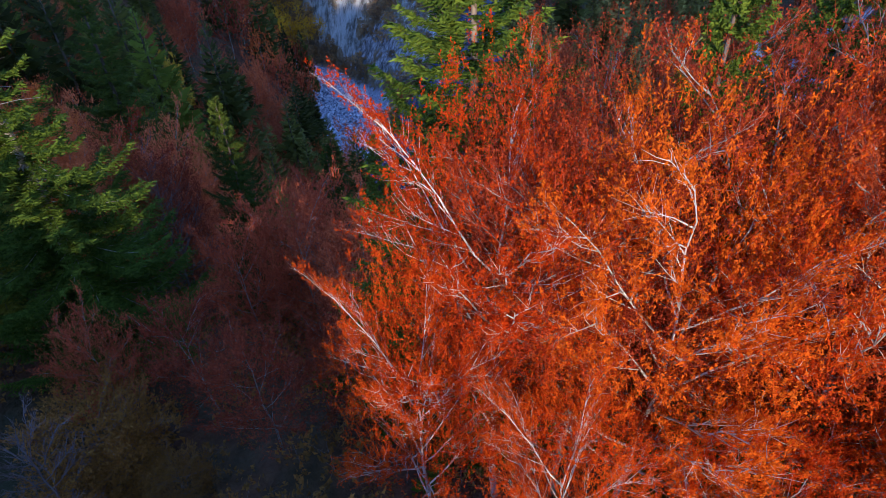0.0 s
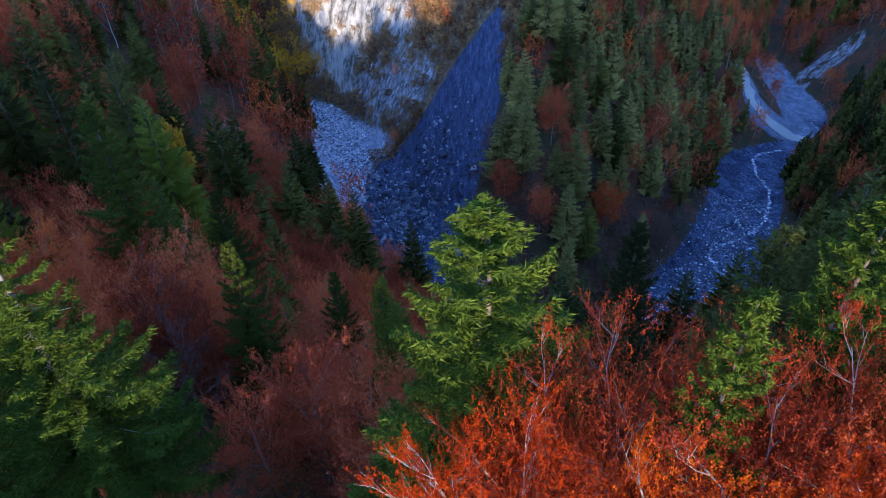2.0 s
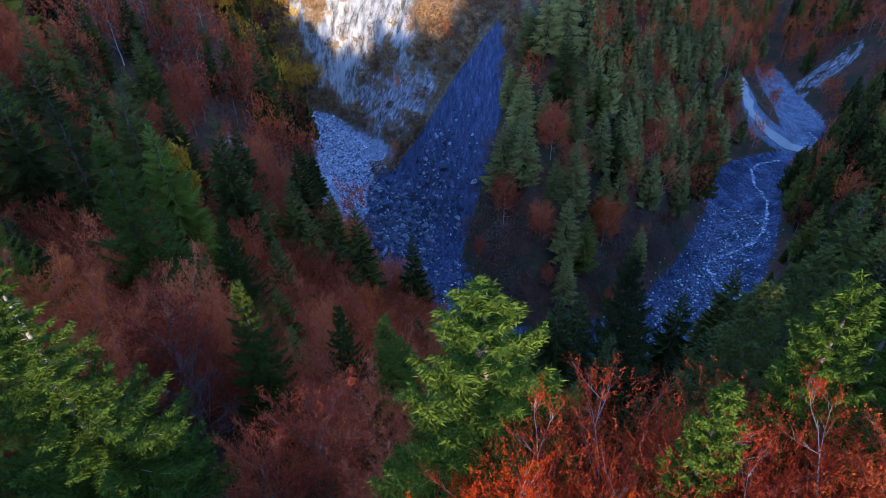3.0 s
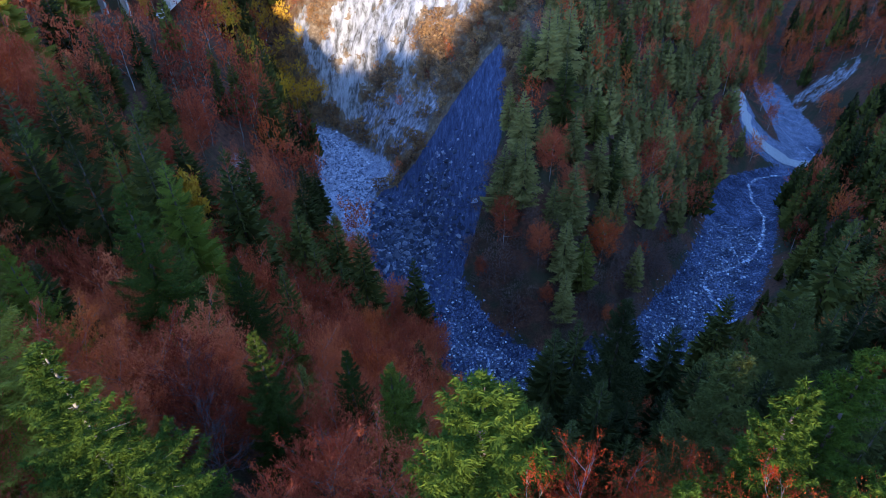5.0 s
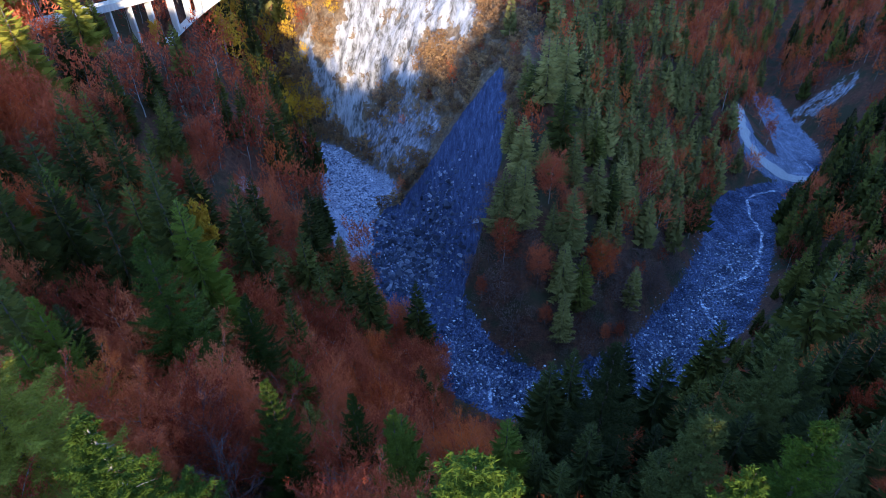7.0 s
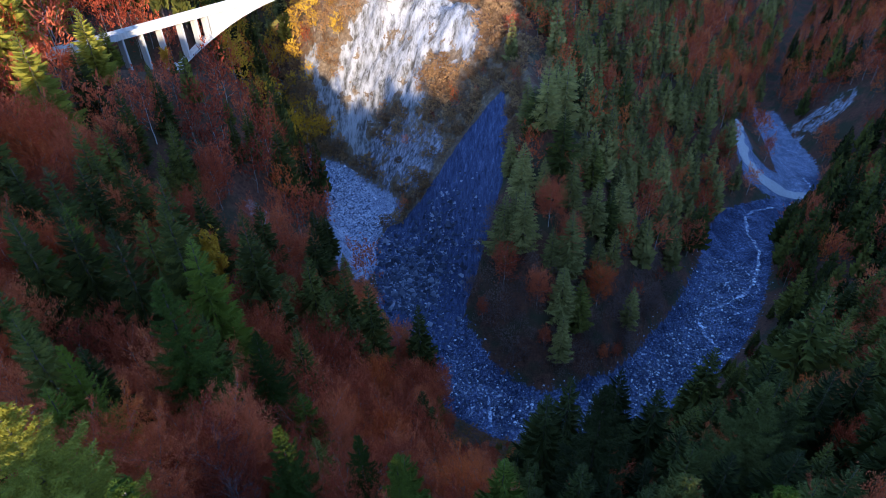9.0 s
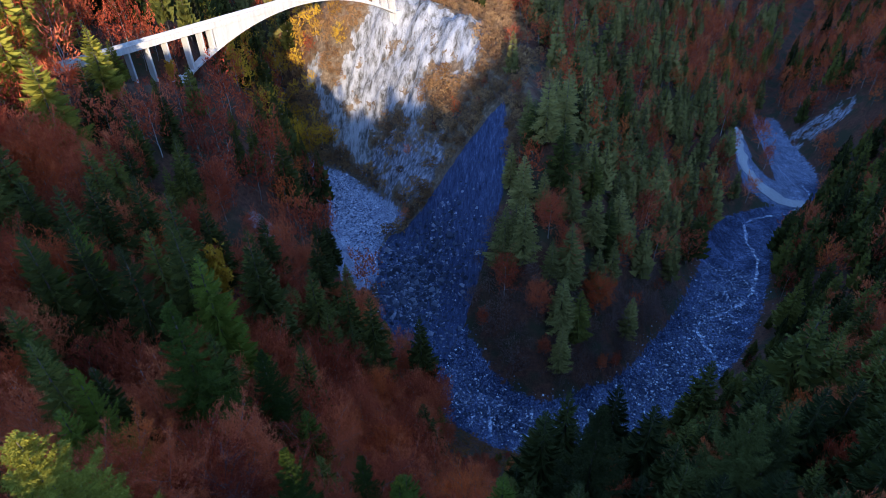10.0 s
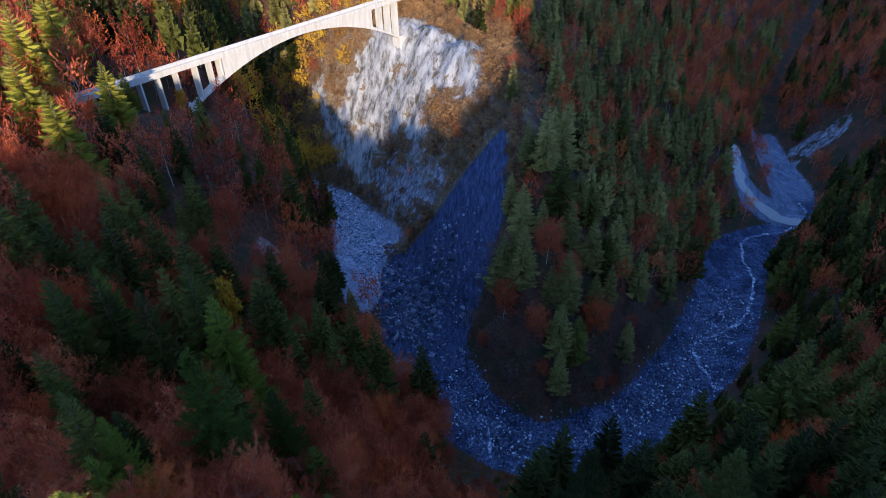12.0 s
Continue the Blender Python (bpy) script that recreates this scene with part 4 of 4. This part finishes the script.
            if things["spruce"] < 230:
                things["spruce"] += 1
                kind = (SHADED_MID if x[i] > 4 else SPRUCE_MID[rng.integers(3)]) if far[i] < 70 else SPRUCE_FAR[(0, 2)[rng.integers(2)] if hill[i] or rng.uniform() < 0.14 else 1]
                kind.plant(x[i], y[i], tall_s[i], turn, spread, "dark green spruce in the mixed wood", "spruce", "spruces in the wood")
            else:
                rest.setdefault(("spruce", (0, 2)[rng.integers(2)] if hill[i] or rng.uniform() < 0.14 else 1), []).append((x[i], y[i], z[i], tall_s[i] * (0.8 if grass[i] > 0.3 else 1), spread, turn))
        else:
            spread = rng.uniform(0.95, 1.25)
            which = 1 if red > (0.5 if hill[i] else 0.15) else (2 if rng.uniform() < 0.25 else 0)
            tall = tall_b[i]
            if bank[i] > 0.5 and near[i] < 8 and y[i] < 175:
                tall, which = tall * 0.5, 3 if rng.uniform() < 0.65 else 0
            if grass[i] > 0.3:
                tall, which = rng.uniform(2.5, 6.5), 4 if rng.uniform() < 0.8 else 2
                if ahead[i] < -7 and x[i] < 45:
                    tall, which = rng.uniform(8, 14), 5 if rng.uniform() < 0.75 else 0
                elif rng.uniform() < 0.2:
                    tall, which = rng.uniform(5, 9), rng.integers(0, 3)
            if x[i] > 90 and y[i] > 300 and which == 0:
                which = 1 if rng.uniform() < 0.7 else 2
            if ahead[i] < -7 and x[i] < 45 and y[i] > 200:
                which = 5 if rng.uniform() < 0.75 else which
            if things["beech"] < 250 and which < 3:
                things["beech"] += 1
                kind = (BEECH_MID if far[i] < 62 else BEECH_FAR)[which]
                label = ("brown beech with fine twigs on the slope", "rust-red beech in autumn leaf on the slope", "nearly bare beech with grey twigs")[which]
                kind.plant(x[i], y[i], tall, turn, spread, label, "beech", "beeches on the slope")
            else:
                rest.setdefault(("beech", which), []).append((x[i], y[i], z[i], tall, spread, turn))
    return rest


FAR_WOOD = {
    ("spruce", 0): Kind("spruce", *spruce(81, 24, 4.0, 0), BARK_SPRUCE, NEEDLE_DARK), ("spruce", 1): Kind("spruce", *spruce(82, 24, 3.5, 0), BARK_SPRUCE, NEEDLE_GREY_LIT),
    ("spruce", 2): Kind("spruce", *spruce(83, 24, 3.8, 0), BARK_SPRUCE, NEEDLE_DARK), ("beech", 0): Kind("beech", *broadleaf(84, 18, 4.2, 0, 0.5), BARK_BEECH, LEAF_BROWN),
    ("beech", 1): Kind("beech", *broadleaf(85, 18, 4.2, 0, 0.5), BARK_BEECH, LEAF_RUST), ("beech", 2): Kind("beech", *broadleaf(86, 18, 3.8, 0, 0.5, 0.5), BARK_PALE, LEAF_BROWN),
    ("beech", 6): Kind("beech", *broadleaf(90, 6, 3.2, 0, 0.44, 0.25, 0.02, 0.6), TWIG, LEAF_SHRUB),
    ("beech", 5): Kind("beech", *broadleaf(89, 14, 3.6, 0, 0.6, 0.6), BARK_PALE, LEAF_GOLD),
    ("beech", 3): Kind("beech", *broadleaf(87, 12, 4.0, 0, 0.36, 0.4, 0.2, 1.4), TWIG, LEAF_BARE), ("beech", 4): Kind("beech", *broadleaf(88, 6, 2.8, 0, 0.55, 0.45, 0.05), TWIG, LEAF_OCHRE),
}
NAMES = {("spruce", 0): ("far_spruce_wood", "dark spruces covering the far slopes", "wood"), ("spruce", 1): ("far_spruce_wood", "grey-green spruces covering the far spur", "wood"),
         ("spruce", 2): ("far_spruce_wood", "dark spruces covering the spur", "wood"), ("beech", 0): ("far_beech_wood", "brown autumn beeches on the far slopes", "wood"),
         ("beech", 1): ("far_beech_wood", "red autumn beeches on the far slopes", "wood"), ("beech", 2): ("far_bare_wood", "nearly bare pale-stemmed trees on the far slopes", "wood"),
         ("beech", 6): ("undergrowth", "low brown undergrowth and saplings under the trees", "shrub"),
         ("beech", 5): ("far_golden_wood", "golden autumn trees on the slope behind the bridge", "wood"),
         ("beech", 3): ("shrubs", "bare brown shrubs along the stream bank", "shrub"), ("beech", 4): ("shrubs", "ochre shrubs and dry grass on the cliff", "shrub")}


def join_wood(key, rows):
    """Many trees of one model as a single sheet of limbs and leaves."""
    kind = FAR_WOOD[key]
    vs, fs, slots, at = [], [], [], 0
    wood_v, wood_f = kind.wood
    leaf_v, leaf_f = kind.crown
    if leaf_f.shape[1] == 3:
        leaf_f = np.column_stack([leaf_f, leaf_f[:, 2]])
    both_v = np.concatenate([wood_v, leaf_v])
    tri = lambda q: np.concatenate([q[:, [0, 1, 2]], q[:, [0, 2, 3]]])
    both_f = np.concatenate([tri(wood_f), (leaf_f[:, :3] if kind.crown[1].shape[1] == 3 else tri(leaf_f)) + len(wood_v)])
    slot = np.concatenate([np.zeros(2 * len(wood_f), int), np.ones(len(both_f) - 2 * len(wood_f), int)])
    for x, y, z, tall, spread, turn in rows:
        s, c, n = tall / kind.tall, math.cos(radians(turn)), math.sin(radians(turn))
        w = s * spread
        v = np.column_stack([x + w * (c * both_v[:, 0] - n * both_v[:, 1]), y + w * (n * both_v[:, 0] + c * both_v[:, 1]), z - 0.2 + s * both_v[:, 2]])
        vs.append(v)
        fs.append(both_f + at)
        slots.append(slot)
        at += len(v)
    name, label, category = NAMES[key]
    shade = np.repeat(np.random.default_rng(len(rows)).uniform(-0.24, 0.24, len(rows)), len(both_v))
    me = mesh_of(name, np.concatenate(vs), np.concatenate(fs), [kind.bark, kind.leaves], False, np.concatenate(slots))
    me.attributes.new("tree_shade", "FLOAT", "POINT").data.foreach_set("value", shade.astype(np.float32))
    ob = new(name, me)
    tagged(ob, label, category, kind="stuff")


def plant_scrub(rest):
    """Low ochre scrub on the cliff and bare brush on the spur's foot."""
    rng = np.random.default_rng(5)
    for (x0, x1, y0, y1, step, key) in ((-115, 5, 158, 275, 2.2, 4), (-14, 75, 100, 175, 2.6, 3), (-55, 30, 4, 62, 2.4, 6), (-34, 60, 60, 104, 2.4, 6)):
        gx, gy = np.meshgrid(np.arange(x0, x1, step), np.arange(y0, y1, step))
        x = gx.ravel() + rng.uniform(-0.5, 0.5, gx.size) * step
        y = gy.ravel() + rng.uniform(-0.5, 0.5, gx.size) * step
        _, near, bank = land(x, y)
        z = level(x, y)
        rock = np.maximum(rock_zone(x, y), 1.3 * np.maximum(shale_zone(x, y), patch_of(x, y, SCREE, 3.0))) + 0.35 * fractal(x, y, 14, 31, 3)
        rock = np.maximum(rock, dark_rock(x, y) * (key == 4) * (rng.uniform(0, 1, x.size) < 0.88))
        ok = ((bank > 0.5) | (key == 6)) & ((near > 1.2) | (x < -30)) & (rock < 0.5) & (rng.uniform(0, 1, x.size) < 0.8)
        if key == 4:
            ok &= (z < 99) & (blob(x, y, -50, 215, 62, 45, -35) > 0.1)
        elif key == 3:
            ok &= near < 17
        for i in np.flatnonzero(ok):
            rest.setdefault(("beech", key), []).append((x[i], y[i], z[i], rng.uniform(1.8, 5.5) if key == 4 else rng.uniform(3, 7.5) if key == 3 else rng.uniform(1.0, 3.4), rng.uniform(0.8, 1.3), rng.uniform(0, 360)))
    return rest


def plant_behind(rest):
    """Unseen trees added over the bench behind, to darken the near ground."""
    rng = np.random.default_rng(6)
    gx, gy = np.meshgrid(np.arange(-66, 70, 6.4), np.arange(-52, -9, 6.0))
    x, y = (g.ravel() + rng.uniform(-2.2, 2.2, g.size) for g in (gx, gy))
    for px, py in zip(x, y):
        # a lane is left open so that sun reaches the near beeches
        if -4 < px - 0.22 * (8 - py) < 20:
            continue
        rest.setdefault(("beech", 0) if rng.uniform() < 0.5 else ("spruce", 0), []).append((px, py, height_at(px, py), rng.uniform(16, 21), rng.uniform(1.0, 1.3), rng.uniform(0, 360)))
    return rest


for key, rows in sorted(plant_behind(plant_scrub(plant_wood())).items(), key=lambda kv: kv[0]):
    join_wood(key, rows)


# ---- the stream's bed ----
def rocks(name, rows, label, category, seed, material=STONE):
    """Angular stones lying on the land, each eight-sided and crooked, as one object."""
    rng = np.random.default_rng(seed)
    x, y, size = rows.T
    n = len(x)
    base = np.array([(1, 0, 0), (-1, 0, 0), (0, 1, 0), (0, -1, 0), (0, 0, 0.8), (0, 0, -0.6)], float)
    v = base[None] * rng.uniform(0.5, 1.2, (n, 6, 1)) + rng.normal(0, 0.16, (n, 6, 3))
    th = rng.uniform(0, 6.28, n)
    c, s = np.cos(th)[:, None], np.sin(th)[:, None]
    v = np.stack([c * v[:, :, 0] - s * v[:, :, 1], s * v[:, :, 0] + c * v[:, :, 1], v[:, :, 2]], -1) * size[:, None, None]
    v += np.stack([x, y, height(x, y) + size * 0.18], 1)[:, None]
    faces = np.array([(0, 2, 4), (2, 1, 4), (1, 3, 4), (3, 0, 4), (2, 0, 5), (1, 2, 5), (3, 1, 5), (0, 3, 5)])
    f = (faces[None] + 6 * np.arange(n)[:, None, None]).reshape(-1, 3)
    tagged(new(name, mesh_of(name, v.reshape(-1, 3), f, material)), label, category, kind="stuff")


def build_bed():
    rng = np.random.default_rng(9)
    pick = rng.integers(8, 108, 26000)
    off = rng.normal(0, 0.55, 26000)
    line, way = LINE[pick], TANGENT[pick]
    x = line[:, 0] - way[:, 1] * off * line[:, 3] + rng.uniform(-2.5, 2.5, 26000)
    y = line[:, 1] + way[:, 0] * off * line[:, 3] + rng.uniform(-2.5, 2.5, 26000)
    ok = (np.abs(off) < 1.02) & ((shale_zone(x, y) < 0.5) | (rng.uniform(0, 1, 26000) < 0.12))
    size = 0.12 + 0.15 * rng.exponential(1.0, 26000)
    rocks("gravel_stones", np.stack([x, y, np.minimum(size, 0.6)], 1)[ok], "pale grey stones strewn over the stream bed", "stones", 10)
    fx, fy = rng.normal(-28, 9, 4200), rng.normal(152, 14, 4200)
    ok = (shale_zone(fx, fy) > 0.6) & (fy < 176)
    rocks("scree_blocks", np.stack([fx, fy, 0.22 + 0.26 * rng.exponential(1.0, 4200)], 1)[ok], "dark slabs of shale lying on the scree", "stones", 11, SHALE)


build_bed()


def ribbon(name, points, half, lift, material, label, category, uneven=0.25):
    """A band laid over the land along a glided line, its edges uneven."""
    rng = np.random.default_rng(len(points))
    line = along(np.array(points, float), 1.0)
    way = np.gradient(line, axis=0)
    way /= np.linalg.norm(way, axis=1, keepdims=True)
    drift = 1.6 * uneven * np.convolve(rng.normal(0, 1, len(line)), np.ones(7) / 7, "same")
    cols = []
    for k in (-1, -0.5, 0, 0.5, 1):
        w = half * (k * np.clip(1 + uneven * np.convolve(rng.normal(0, 1, len(line)), np.ones(5) / 5, "same"), 0.3, 2.5) + drift)
        x, y = line[:, 0] - way[:, 1] * w, line[:, 1] + way[:, 0] * w
        cols.append(np.stack([x, y, height(x, y) + lift - 0.02 * abs(k)], 1))
    v = np.stack(cols, 1)
    i = np.arange(v.shape[0] * 5).reshape(-1, 5)
    f = np.stack([i[:-1, :-1], i[:-1, 1:], i[1:, 1:], i[1:, :-1]], -1).reshape(-1, 4)
    tagged(new(name, mesh_of(name, v.reshape(-1, 3), f, material, True)), label, category, kind="structure")


STREAM = ((160, 300), (155.6, 273), (136, 261), (118, 252), (110, 240), (109, 224), (108, 211), (101.5, 195), (93.5, 180), (84, 172), (74, 168), (68.7, 157), (69.6, 151.5), (74, 146), (71, 136))
ribbon("stream", STREAM, 0.55, 0.12, WATER, "narrow white mountain stream running over gravel", "stream", 1.0)
ribbon("track", TRACK_LINE, 3.6, 0.4, TRACK, "pale gravel track down to the stream", "track")
ribbon("gorge_stream", ((-118, 276), (-111, 265), (-102, 250), (-94, 236), (-88, 229)), 0.5, 0.15, WATER, "thin white waterfall stream in the gorge", "stream")
ribbon("brook", ((-3, 116), (-1.4, 110), (-1, 104), (-0.5, 97), (0, 93)), 0.5, 0.14, WATER, "thin white trickle between stones", "stream", 1.0)


# ---- small things on the valley floor ----
def build_footbridge():
    """Two peeled logs with cross planks and a single rail over the stream."""
    z = max(height_at(143, 261), height_at(155, 268)) + 0.5
    root = new("footbridge")
    root.matrix_world = pose(149, 264.5, z, 0, 0, 30)
    tagged(root, "small pale log footbridge across the stream", "footbridge")
    for s in (-0.8, 0.8):
        part("beam", mesh_of("beam", *tube([(-7, s, 0), (0, s + 0.05, 0.06), (7, s, 0)], [0.24, 0.21, 0.18], 7), BARK_PALE, True), root)
        part("rail", mesh_of("rail", *tube([(-6.8, s, 1.1), (0, s, 1.14), (6.8, s, 1.1)], [0.07, 0.07, 0.06], 6), BARK_PALE, True), root)
        for u in (-6.5, -3.2, 0, 3.2, 6.5):
            part("post", mesh_of("post", *tube([(u, s, -0.1), (u, s, 0.6), (u, s, 1.16)], [0.07, 0.07, 0.06], 6), BARK_PALE, True), root)
    bm = bmesh.new()
    bmesh.ops.create_cube(bm, size=1.0, matrix=Matrix.Diagonal((0.27, 2.1, 0.06, 1)))
    plank = from_bmesh("plank", bm, BARK_PALE)
    for i in range(44):
        ob = part("plank", plank, root)
        ob.location = (-6.6 + i * 0.307, 0.02 * (i % 3), 0.27)


build_footbridge()
